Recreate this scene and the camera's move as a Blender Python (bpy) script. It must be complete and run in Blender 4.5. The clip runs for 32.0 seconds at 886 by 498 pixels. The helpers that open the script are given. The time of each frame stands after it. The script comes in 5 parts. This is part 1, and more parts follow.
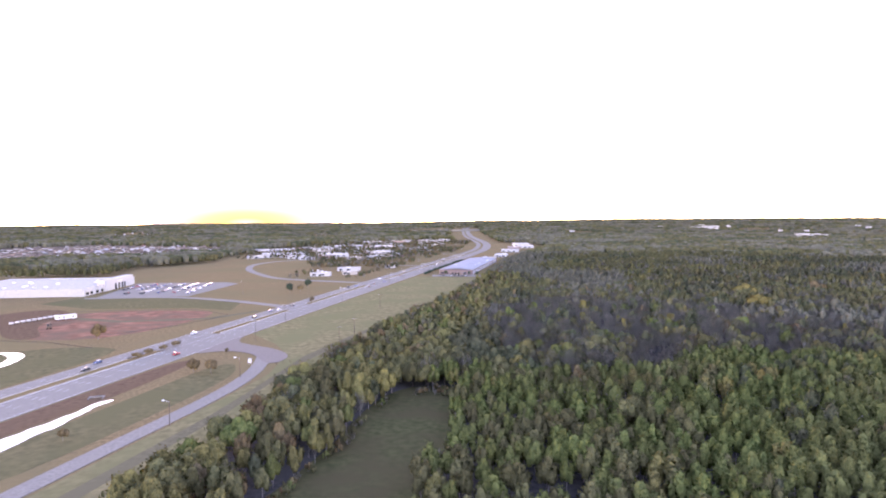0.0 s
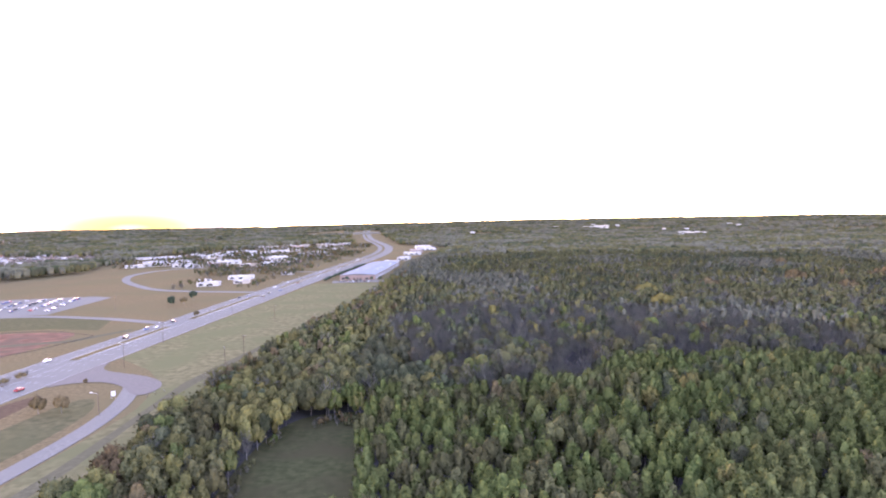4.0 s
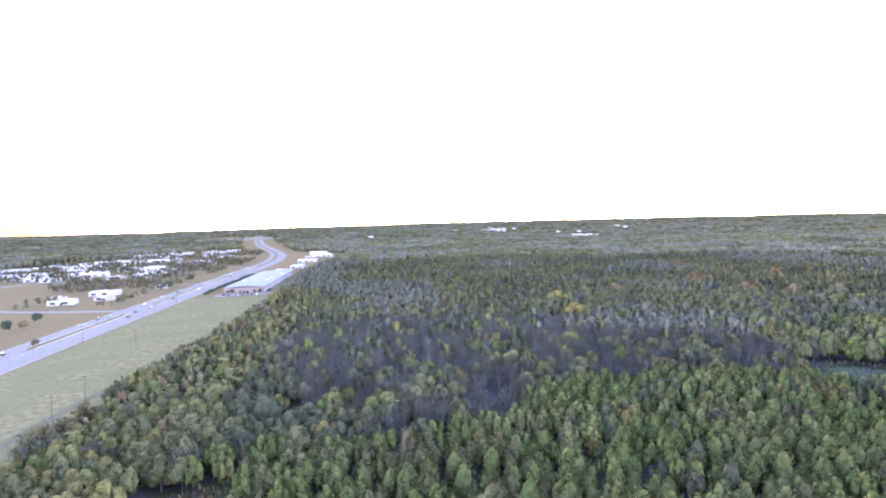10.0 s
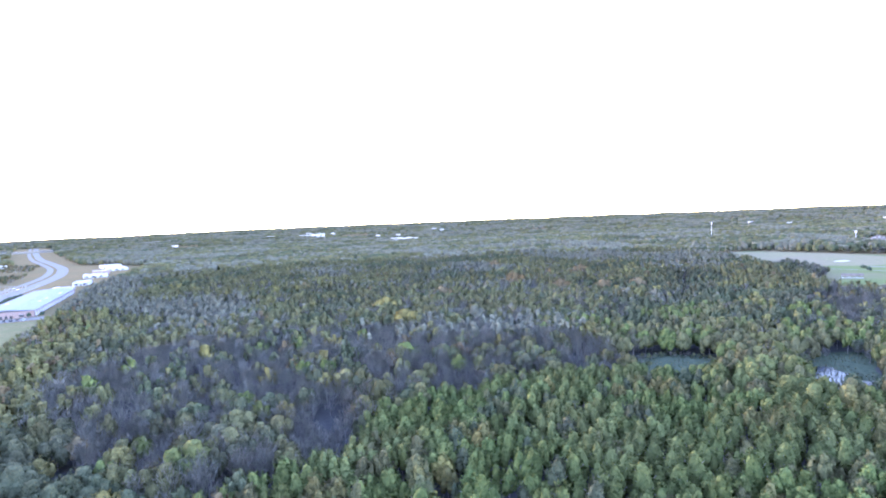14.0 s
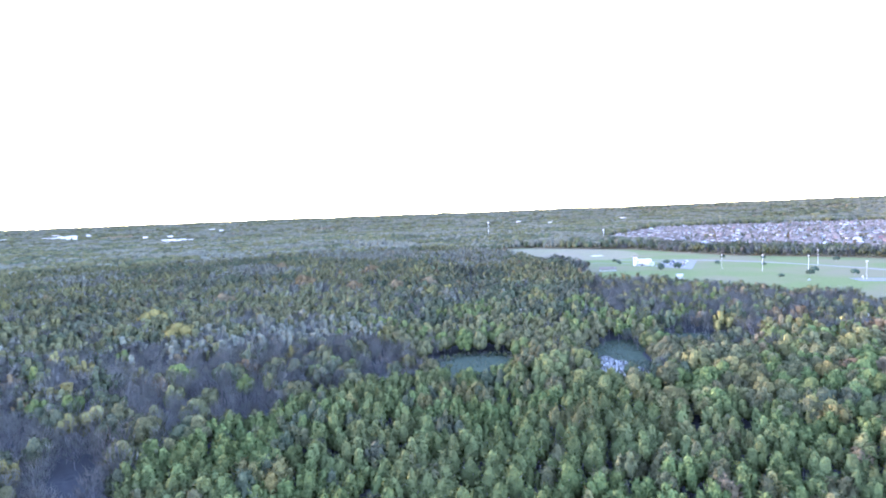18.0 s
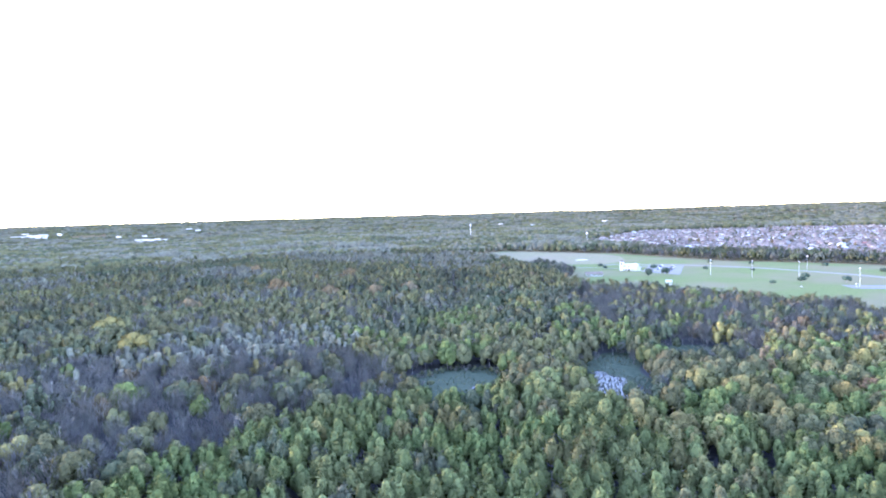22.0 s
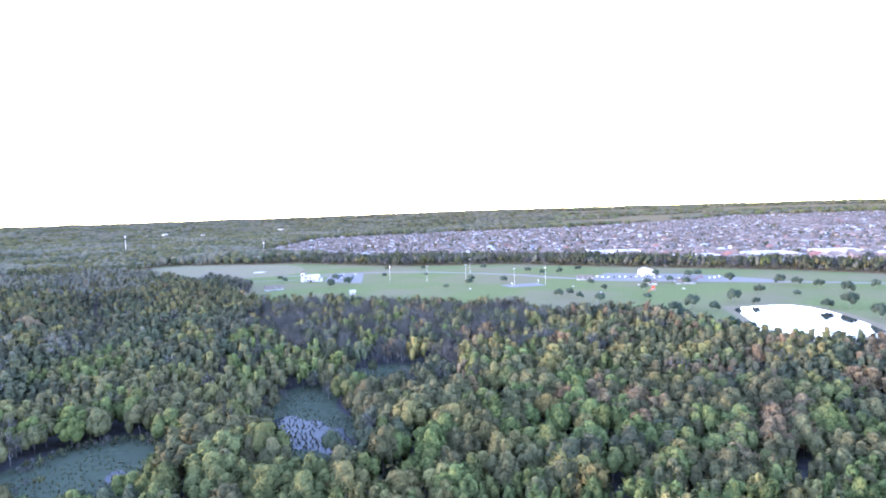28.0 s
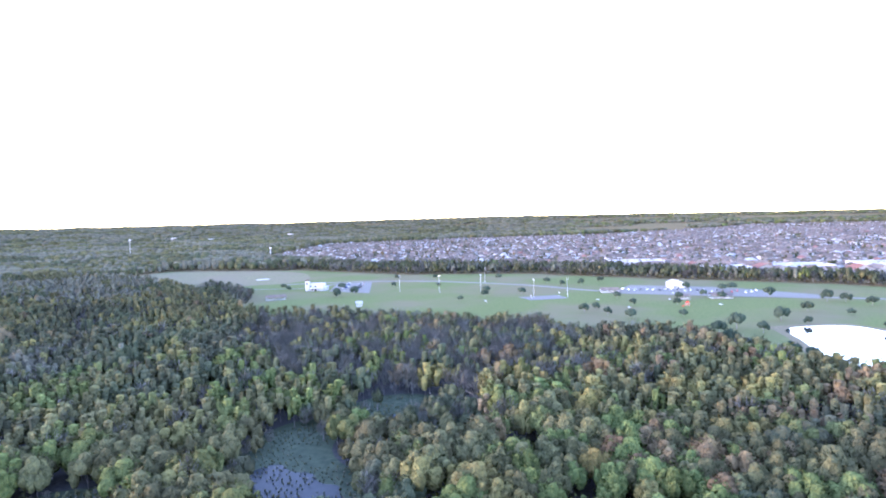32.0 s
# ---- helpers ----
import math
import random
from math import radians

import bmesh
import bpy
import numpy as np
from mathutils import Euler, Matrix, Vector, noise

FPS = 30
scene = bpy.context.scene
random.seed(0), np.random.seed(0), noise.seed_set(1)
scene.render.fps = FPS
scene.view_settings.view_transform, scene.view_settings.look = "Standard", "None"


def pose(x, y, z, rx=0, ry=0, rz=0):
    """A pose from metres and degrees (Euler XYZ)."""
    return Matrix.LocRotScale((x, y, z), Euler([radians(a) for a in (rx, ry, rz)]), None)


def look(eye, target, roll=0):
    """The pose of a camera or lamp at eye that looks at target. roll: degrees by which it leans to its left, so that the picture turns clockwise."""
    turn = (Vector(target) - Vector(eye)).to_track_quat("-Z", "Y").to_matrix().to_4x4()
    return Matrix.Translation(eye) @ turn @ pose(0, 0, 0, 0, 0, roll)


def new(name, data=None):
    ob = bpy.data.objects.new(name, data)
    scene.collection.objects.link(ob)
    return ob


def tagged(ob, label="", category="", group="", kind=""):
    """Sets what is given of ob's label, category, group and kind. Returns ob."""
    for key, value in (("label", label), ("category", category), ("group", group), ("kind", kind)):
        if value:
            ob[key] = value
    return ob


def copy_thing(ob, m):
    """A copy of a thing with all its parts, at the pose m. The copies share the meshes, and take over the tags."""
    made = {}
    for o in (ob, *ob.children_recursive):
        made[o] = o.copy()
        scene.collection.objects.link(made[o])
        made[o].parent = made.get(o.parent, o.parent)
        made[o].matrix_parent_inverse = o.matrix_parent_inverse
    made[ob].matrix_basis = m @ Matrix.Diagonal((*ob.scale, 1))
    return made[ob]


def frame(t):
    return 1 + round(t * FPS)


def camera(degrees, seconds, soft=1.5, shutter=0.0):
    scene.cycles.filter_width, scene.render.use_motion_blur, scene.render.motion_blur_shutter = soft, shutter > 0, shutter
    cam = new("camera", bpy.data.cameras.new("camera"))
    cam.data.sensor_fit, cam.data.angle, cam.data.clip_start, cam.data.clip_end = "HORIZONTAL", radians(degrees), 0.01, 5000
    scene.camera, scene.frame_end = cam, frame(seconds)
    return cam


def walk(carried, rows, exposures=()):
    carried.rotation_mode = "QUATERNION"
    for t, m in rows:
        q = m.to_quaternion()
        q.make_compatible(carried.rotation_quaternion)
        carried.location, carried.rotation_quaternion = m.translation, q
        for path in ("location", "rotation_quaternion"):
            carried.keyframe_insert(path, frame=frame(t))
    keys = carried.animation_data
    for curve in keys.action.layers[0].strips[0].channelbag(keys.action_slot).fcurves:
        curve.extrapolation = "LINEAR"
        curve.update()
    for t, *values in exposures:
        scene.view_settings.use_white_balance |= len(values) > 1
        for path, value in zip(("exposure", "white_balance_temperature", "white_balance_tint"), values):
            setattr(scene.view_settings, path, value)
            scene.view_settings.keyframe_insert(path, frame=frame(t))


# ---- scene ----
cam = camera(72.52, 32.0, soft=2.0)
PATH = (
    (0, -0.00, 0.00, 75.00, -12.956, -2.987, -0.123), (0.5, -1.04, 3.44, 75.02, -12.078, -2.948, -0.069), (1, -2.03, 6.91, 75.04, -11.163, -2.943, -0.136),
    (1.5, -2.95, 10.46, 75.06, -10.119, -2.919, -0.210), (2, -3.78, 14.08, 75.08, -8.691, -2.891, -0.353), (2.5, -4.53, 17.73, 75.10, -7.089, -2.883, -0.462),
    (3, -5.20, 21.39, 75.12, -5.690, -2.874, -0.571), (3.5, -5.82, 25.01, 75.14, -4.698, -2.871, -0.690), (4, -6.40, 28.61, 75.18, -3.586, -2.881, -0.813),
    (4.5, -6.98, 32.20, 75.24, -2.312, -2.883, -0.852), (6.5, -8.49, 46.96, 76.08, 0.374, -2.846, -0.941), (7, -8.59, 51.01, 76.19, 0.715, -2.823, -0.886),
    (7.5, -8.62, 55.15, 76.30, 1.024, -2.788, -0.823), (8, -8.60, 59.34, 76.40, 1.491, -2.762, -0.858), (8.5, -8.52, 63.55, 76.49, 2.517, -2.767, -0.931),
    (9, -8.38, 67.76, 76.55, 3.645, -2.775, -1.041), (9.5, -8.22, 71.94, 76.58, 4.863, -2.737, -1.104), (10, -8.04, 76.05, 76.57, 6.039, -2.730, -1.199),
    (10.5, -7.83, 80.07, 76.55, 7.247, -2.735, -1.199), (11, -7.59, 84.00, 76.53, 8.733, -2.740, -1.248), (11.5, -7.33, 87.82, 76.49, 10.612, -2.734, -1.362),
    (12, -7.02, 91.53, 76.44, 11.482, -2.701, -1.396), (12.5, -6.65, 95.11, 76.38, 12.467, -2.708, -1.389), (13, -6.26, 98.57, 76.32, 14.805, -2.698, -1.514),
    (13.5, -5.83, 101.93, 76.25, 18.663, -2.755, -1.749), (14, -5.34, 105.18, 76.19, 23.081, -2.844, -2.103), (14.5, -4.79, 108.32, 76.14, 27.403, -2.957, -2.358),
    (15, -4.14, 111.36, 76.09, 31.073, -3.085, -2.332), (15.5, -3.34, 114.33, 76.06, 34.479, -3.188, -2.450), (17.5, 2.15, 125.29, 76.03, 42.481, -3.592, -2.025),
    (18, 4.00, 127.61, 76.00, 43.117, -3.642, -1.919), (18.5, 5.90, 129.89, 75.99, 43.521, -3.632, -1.867), (19, 7.85, 132.17, 75.98, 43.833, -3.524, -2.004),
    (19.5, 9.84, 134.51, 76.00, 43.910, -3.576, -1.640), (20, 11.92, 136.87, 76.02, 44.087, -3.566, -1.607), (20.5, 14.12, 139.23, 76.05, 44.319, -3.563, -1.498),
    (21, 16.48, 141.59, 76.06, 44.608, -3.580, -1.531), (21.5, 19.01, 143.97, 76.06, 44.800, -3.546, -1.507), (22, 21.70, 146.41, 76.04, 44.882, -3.547, -1.425),
    (22.5, 24.54, 148.95, 76.01, 46.493, -3.539, -1.440), (23, 27.52, 151.64, 75.97, 50.793, -3.584, -1.720), (23.5, 30.62, 154.52, 75.95, 57.137, -3.752, -1.909),
    (24, 33.85, 157.48, 75.94, 63.737, -3.897, -2.196), (24.5, 37.26, 160.39, 75.94, 69.404, -4.081, -2.426), (25, 40.85, 163.14, 75.93, 72.006, -4.134, -2.450),
    (25.5, 44.54, 165.75, 75.91, 73.227, -4.146, -2.376), (27.5, 61.31, 173.74, 75.80, 74.962, -3.850, -2.101), (28, 65.82, 175.62, 75.79, 74.946, -3.712, -1.910),
    (28.5, 70.42, 177.46, 75.78, 74.864, -3.596, -1.824), (29, 75.14, 179.26, 75.77, 74.727, -3.497, -1.738), (29.5, 80.01, 181.02, 75.76, 74.616, -3.414, -1.633),
    (30, 84.94, 182.76, 75.74, 74.519, -3.360, -1.639), (30.5, 89.91, 184.48, 75.71, 74.367, -3.333, -1.594), (31, 94.94, 186.19, 75.66, 74.198, -3.265, -1.517),
    (31.5, 100.08, 187.89, 75.63, 74.071, -3.203, -1.434), (32, 105.27, 189.57, 75.62, 73.976, -3.120, -1.417))
LEVEL = ((0, -0.22), (12, -0.22), (18, -0.28), (22, -0.25), (27, 0.0), (32, 0.04))
walk(cam, [(t, pose(x, y, z, 90 + pitch, 0, -yaw) @ pose(0, 0, 0, 0, 0, roll + float(np.interp(t, *zip(*LEVEL))))) for t, x, y, z, yaw, pitch, roll in PATH],
     [(0, 3.92, 6600, 62), (9, 4.38, 6000, 57), (13, 4.6, 5400, 49), (18, 4.72, 5150, 45), (22, 4.74, 5200, 45), (28, 4.42, 5300, 47), (32, 4.28, 5300, 47)])

# ---- sky and sun, low over the town in the west ----
SUN_AZ, SUN_EL = radians(-31.0), radians(5.0)
world = bpy.data.worlds.new("dusk_sky")
scene.world = world
world.use_nodes = True
wn, wl = world.node_tree.nodes, world.node_tree.links
sky = wn.new("ShaderNodeTexSky")
sky.sky_type, sky.sun_disc = "NISHITA", False
sky.sun_elevation, sky.sun_rotation = SUN_EL, SUN_AZ
sky.air_density, sky.dust_density, sky.ozone_density = 1.0, 0.15, 1.0
held = wn.new("ShaderNodeVectorMath")
held.operation = "MAXIMUM"
held.inputs[1].default_value = (-9, -9, 0.035)
wl.new(wn.new("ShaderNodeTexCoord").outputs["Generated"], held.inputs[0])
wl.new(held.outputs[0], sky.inputs[0])
wl.new(sky.outputs[0], wn["Background"].inputs[0])
wn["Background"].inputs[1].default_value = 0.15
# the setting sun's yellow glow, flattened along the horizon
place = wn.new("ShaderNodeVectorMath")
place.operation = "SUBTRACT"
place.inputs[1].default_value = (math.sin(SUN_AZ), math.cos(SUN_AZ), -0.006)
wl.new(wn["Texture Coordinate"].outputs["Generated"], place.inputs[0])
flat = wn.new("ShaderNodeVectorMath")
flat.operation = "MULTIPLY"
flat.inputs[1].default_value = (1, 1, 4.2)
wl.new(place.outputs[0], flat.inputs[0])
reach = wn.new("ShaderNodeVectorMath")
reach.operation = "LENGTH"
wl.new(flat.outputs[0], reach.inputs[0])
ramp = wn.new("ShaderNodeValToRGB")
bar = ramp.color_ramp
bar.elements[0].position, bar.elements[0].color = 0.0, (1.0, 0.90, 0.42, 1)
bar.elements[1].position, bar.elements[1].color = 0.15, (0.72, 0.72, 0.72, 1)
for stop, tone_ in ((0.03, (1.0, 0.72, 0.17, 1)), (0.065, (0.92, 0.66, 0.22, 1)), (0.11, (0.8, 0.7, 0.48, 1))):
    bar.elements.new(stop).color = tone_
wl.new(reach.outputs["Value"], ramp.inputs[0])
glow = wn.new("ShaderNodeBackground")
glow.inputs[1].default_value = 0.15
wl.new(ramp.outputs[0], glow.inputs[0])
edge = wn.new("ShaderNodeMapRange")
edge.inputs[1].default_value, edge.inputs[2].default_value, edge.inputs[3].default_value, edge.inputs[4].default_value = 0.13, 0.16, 1.0, 0.0
wl.new(reach.outputs["Value"], edge.inputs[0])
blend = wn.new("ShaderNodeMixShader")
wl.new(edge.outputs[0], blend.inputs[0])
wl.new(wn["Background"].outputs[0], blend.inputs[1])
wl.new(glow.outputs[0], blend.inputs[2])
wl.new(blend.outputs[0], wn["World Output"].inputs[0])
lamp = bpy.data.lights.new("sun", "SUN")
lamp.energy, lamp.angle, lamp.color = 0.45, radians(10), (1.0, 0.74, 0.48)
sun = new("sun", lamp)
sun.matrix_world = look((0, 0, 0), (-math.sin(SUN_AZ) * math.cos(SUN_EL), -math.cos(SUN_AZ) * math.cos(SUN_EL), -math.sin(SUN_EL)))


# ---- materials ----
def material(name, a, b, fine=2.0, coarse=0.1, rough=0.9, bump=0.0, c=None, metal=0.0, island=0.0, obj=0.0, spec=0.0, lobed=False, tone=0.0):
    """Two colours mixed by noise at two sizes, a third colour in large patches, and variation by piece."""
    m = bpy.data.materials.new(name)
    m.use_nodes = True
    n, l = m.node_tree.nodes, m.node_tree.links
    p = n["Principled BSDF"]
    p.inputs["Roughness"].default_value, p.inputs["Metallic"].default_value = rough, metal
    p.inputs["Specular IOR Level"].default_value = spec
    geo = n.new("ShaderNodeNewGeometry")

    def noise_at(scale, detail, low=0.35, high=0.65):
        t = n.new("ShaderNodeTexNoise")
        t.inputs["Scale"].default_value, t.inputs["Detail"].default_value = scale, detail
        l.new(geo.outputs["Position"], t.inputs["Vector"])
        r = n.new("ShaderNodeMapRange")
        r.inputs[1].default_value, r.inputs[2].default_value = low, high
        l.new(t.outputs["Fac"], r.inputs[0])
        return r.outputs[0], t.outputs["Fac"]

    def mix(fac, x, y):
        k = n.new("ShaderNodeMix")
        k.data_type = "RGBA"
        if isinstance(fac, float):
            k.inputs[0].default_value = fac
        else:
            l.new(fac, k.inputs[0])
        for socket, v in ((k.inputs[6], x), (k.inputs[7], y)):
            if isinstance(v, tuple):
                socket.default_value = (*v, 1)
            else:
                l.new(v, socket)
        return k.outputs[2]

    f1, raw = noise_at(fine, 4)
    col = mix(f1, a, b)
    f2, _ = noise_at(coarse, 3, 0.42, 0.62)
    col = mix(f2, col, c or tuple(0.5 * (u + v) for u, v in zip(a, b)))
    for amount, socket in ((island, geo.outputs["Random Per Island"]), (obj, None)):
        if amount:
            if socket is None:
                socket = n.new("ShaderNodeObjectInfo").outputs["Random"]
            r = n.new("ShaderNodeMapRange")
            r.inputs[3].default_value, r.inputs[4].default_value = 1 - amount, 1 + amount
            l.new(socket, r.inputs[0])
            h = n.new("ShaderNodeHueSaturation")
            l.new(r.outputs[0], h.inputs["Value"])
            l.new(col, h.inputs["Color"])
            col = h.outputs["Color"]
    if tone:
        at = n.new("ShaderNodeAttribute")
        at.attribute_name = "tone"
        for low, high, target in ((1 - tone, 1 + tone, "Value"), (0.5 - 0.05 * tone, 0.5 + 0.05 * tone, "Hue")):
            r = n.new("ShaderNodeMapRange")
            r.inputs[1].default_value, r.inputs[2].default_value = -1, 1
            r.inputs[3].default_value, r.inputs[4].default_value = low, high
            l.new(at.outputs["Fac"], r.inputs[0])
            h = n.new("ShaderNodeHueSaturation")
            l.new(r.outputs[0], h.inputs[target])
            l.new(col, h.inputs["Color"])
            col = h.outputs["Color"]
    l.new(col, p.inputs["Base Color"])
    if bump:
        bm = n.new("ShaderNodeBump")
        bm.inputs["Strength"].default_value, bm.inputs["Distance"].default_value = 0.6, bump
        l.new(raw, bm.inputs["Height"])
        l.new(bm.outputs[0], p.inputs["Normal"])
    if lobed:
        na = n.new("ShaderNodeAttribute")
        na.attribute_name = "lobe_normal"
        vt = n.new("ShaderNodeVectorTransform")
        vt.vector_type, vt.convert_from, vt.convert_to = "NORMAL", "OBJECT", "WORLD"
        l.new(na.outputs["Vector"], vt.inputs[0])
        lump = n.new("ShaderNodeTexNoise")
        lump.inputs["Scale"].default_value, lump.inputs["Detail"].default_value = 1.5, 2.0
        l.new(geo.outputs["Position"], lump.inputs["Vector"])
        turn = n.new("ShaderNodeVectorMath")
        turn.operation = "MULTIPLY_ADD"
        turn.inputs[1].default_value, turn.inputs[2].default_value = (2.8, 2.8, 2.8), (-1.4, -1.4, -1.4)
        l.new(lump.outputs["Color"], turn.inputs[0])
        both = n.new("ShaderNodeVectorMath")
        both.operation = "ADD"
        l.new(vt.outputs[0], both.inputs[0])
        l.new(turn.outputs[0], both.inputs[1])
        even = n.new("ShaderNodeVectorMath")
        even.operation = "NORMALIZE"
        l.new(both.outputs[0], even.inputs[0])
        l.new(even.outputs[0], p.inputs["Normal"])
    return m


M_GROUND = material("dry_grass_ground", (0.110, 0.086, 0.046), (0.172, 0.130, 0.070), 0.6, 0.012, bump=0.2, c=(0.128, 0.106, 0.056))
M_ROAD = material("worn_concrete_road", (0.148, 0.141, 0.124), (0.195, 0.186, 0.164), 0.9, 0.05, rough=0.7, c=(0.168, 0.160, 0.141))
M_LAWN = material("mown_lawn", (0.094, 0.116, 0.046), (0.126, 0.140, 0.058), 0.5, 0.012, bump=0.05, c=(0.138, 0.126, 0.072))
# leaf litter, coloured darker than its own tone to deepen shade between crowns
M_FLOOR = material("shade_darkened_litter", (0.034, 0.034, 0.033), (0.060, 0.058, 0.054), 0.5, 0.05, bump=0.1)
M_WALL = material("white_render_wall", (0.34, 0.34, 0.34), (0.43, 0.43, 0.428), 0.8, 0.1)
M_WATER = material("still_water", (0.02, 0.025, 0.025), (0.03, 0.03, 0.03), 0.5, 0.1, rough=0.04, spec=0.5)

LEAF_LOOK = dict(island=0.10, lobed=True, rough=0.75, tone=0.20, obj=0.2)
LEAF = [
    material("bright_green_leaves", (0.062, 0.084, 0.028), (0.110, 0.130, 0.041), 0.8, 0.02, c=(0.094, 0.103, 0.039), **LEAF_LOOK),
    material("green_leaves", (0.069, 0.071, 0.034), (0.108, 0.105, 0.046), 0.8, 0.02, c=(0.091, 0.087, 0.042), **LEAF_LOOK),
    material("dark_green_leaves", (0.046, 0.056, 0.031), (0.076, 0.084, 0.044), 0.8, 0.02, c=(0.066, 0.067, 0.040), **LEAF_LOOK),
    material("yellow_leaves", (0.120, 0.106, 0.037), (0.178, 0.150, 0.050), 0.8, 0.03, c=(0.120, 0.112, 0.047), **LEAF_LOOK),
    material("rust_leaves", (0.104, 0.078, 0.041), (0.150, 0.108, 0.053), 0.8, 0.03, c=(0.114, 0.092, 0.052), **LEAF_LOOK),
    material("bare_grey_twigs", (0.165, 0.157, 0.127), (0.230, 0.220, 0.180), 0.5, 0.03, c=(0.188, 0.182, 0.150), island=0.2, rough=0.9, lobed=True, tone=0.2, obj=0.2),
    material("tree_bark", (0.14, 0.13, 0.12), (0.21, 0.195, 0.18), 1.5, 0.2, rough=0.95),
    # pale crowns nearby, and haze put into the colour of distant woods
    material("pale_leaves_and_haze", (0.090, 0.092, 0.064), (0.126, 0.128, 0.088), 0.8, 0.02, c=(0.110, 0.108, 0.076), **LEAF_LOOK),
    material("olive_gold_leaves", (0.098, 0.092, 0.036), (0.150, 0.136, 0.050), 0.8, 0.02, c=(0.116, 0.110, 0.044), **LEAF_LOOK),
]
BARE, BARK, GOLD = 5, 6, 8
M_OAK = material("dense_oak_leaves", (0.034, 0.050, 0.034), (0.052, 0.070, 0.044), 0.6, 0.05, **LEAF_LOOK)


# ---- mesh helpers ----
def rise(x, y):
    """The land lies flat and lifts gently towards the horizon."""
    r = np.hypot(np.asarray(x, float) - 40, np.asarray(y, float) - 120)
    s = np.clip((r - 2400) / 2350, 0, 1)
    az = np.degrees(np.arctan2(np.asarray(x, float) - 40, np.asarray(y, float) - 120))
    return (26 + np.interp(az, (-180, -60, -20, 5, 35, 60, 80, 120, 180), (0, 0, 2, 20, 18, 18, 26, 14, 0))) * s * s * (3 - 2 * s)


def mesh_of(name, verts, faces, mats, index=None, smooth=False):
    me = bpy.data.meshes.new(name)
    verts, faces = np.asarray(verts, np.float32), np.asarray(faces, np.int32)
    me.vertices.add(len(verts))
    me.vertices.foreach_set("co", verts.ravel())
    k = faces.shape[1]
    me.loops.add(faces.size)
    me.loops.foreach_set("vertex_index", faces.ravel())
    me.polygons.add(len(faces))
    me.polygons.foreach_set("loop_start", np.arange(0, faces.size, k, dtype=np.int32))
    me.polygons.foreach_set("loop_total", np.full(len(faces), k, np.int32))
    for m in mats:
        me.materials.append(m)
    if index is not None:
        me.polygons.foreach_set("material_index", np.asarray(index, np.int32))
    me.update(calc_edges=True)
    return me


def part(name, bm, mat_, parent=None, label=""):
    me = bpy.data.meshes.new(name)
    bm.to_mesh(me)
    bm.free()
    me.materials.append(mat_)
    ob = new(name, me)
    if parent is not None:
        ob.parent = parent
    return tagged(ob, label)


def box(bm, x0, x1, y0, y1, z0, z1):
    m = Matrix.Translation(((x0 + x1) / 2, (y0 + y1) / 2, (z0 + z1) / 2)) @ Matrix.Diagonal((x1 - x0, y1 - y0, z1 - z0, 1))
    return bmesh.ops.create_cube(bm, size=1, matrix=m)["verts"]


def rounded(pts, n=2):
    """The same outline with its corners cut twice."""
    for _ in range(n):
        pts = [((1 - w) * a[0] + w * b[0], (1 - w) * a[1] + w * b[1]) for a, b in zip(pts, pts[1:] + pts[:1]) for w in (0.25, 0.75)]
    return pts


def widened(pts, k):
    """An outline blown up about its middle."""
    cx, cy = sum(p[0] for p in pts) / len(pts), sum(p[1] for p in pts) / len(pts)
    return [(cx + (x - cx) * k, cy + (y - cy) * k) for x, y in pts]


def patch(name, pts, z, mat_, label):
    """A flat piece of ground with the given outline."""
    bm = bmesh.new()
    f = bm.faces.new([bm.verts.new((x, y, z)) for x, y in pts])
    f.normal_update()
    if f.normal.z < 0:
        f.normal_flip()
    bmesh.ops.triangulate(bm, faces=bm.faces[:])
    ob = part(name, bm, mat_, None, label)
    return tagged(ob, label, kind="structure")


def inside(px, py, poly):
    res = np.zeros(np.shape(px), bool)
    for (x0, y0), (x1, y1) in zip(poly, poly[1:] + poly[:1]):
        cross = (y0 > py) != (y1 > py)
        with np.errstate(divide="ignore", invalid="ignore"):
            res ^= cross & (px < (x1 - x0) * (py - y0) / ((y1 - y0) or 1e-9) + x0)
    return res


# ---- ground ----
rings = [0, 30, 60, 100, 150, 220, 300, 400, 550, 750, 1000, 1300, 1700, 2100, 2400, 2600, 2800, 3000, 3200, 3400, 3600, 3800, 4000, 4200, 4400, 4600, 4740]
seg = 144
gv = [(40, 120, 0)] + [(40 + r * math.sin(2 * math.pi * k / seg), 120 + r * math.cos(2 * math.pi * k / seg), 0) for r in rings[1:] for k in range(seg)]
gv = np.array(gv)
gv[:, 2] = rise(gv[:, 0], gv[:, 1])
gf = [(1 + a * seg + k, 1 + a * seg + (k + 1) % seg, 1 + (a + 1) * seg + (k + 1) % seg, 1 + (a + 1) * seg + k) for a in range(len(rings) - 2) for k in range(seg)]
gf += [(0, 1 + (k + 1) % seg, 1 + k, 1 + k) for k in range(seg)]
gm = bpy.data.meshes.new("ground")
gm.from_pydata([tuple(v) for v in gv], [], [tuple(reversed(f)) if len(set(f)) == 4 else (f[0], f[2], f[1])[::-1] for f in gf])
gm.materials.append(M_GROUND)
tagged(new("ground", gm), "dry autumn grassland reaching to the horizon", kind="structure")

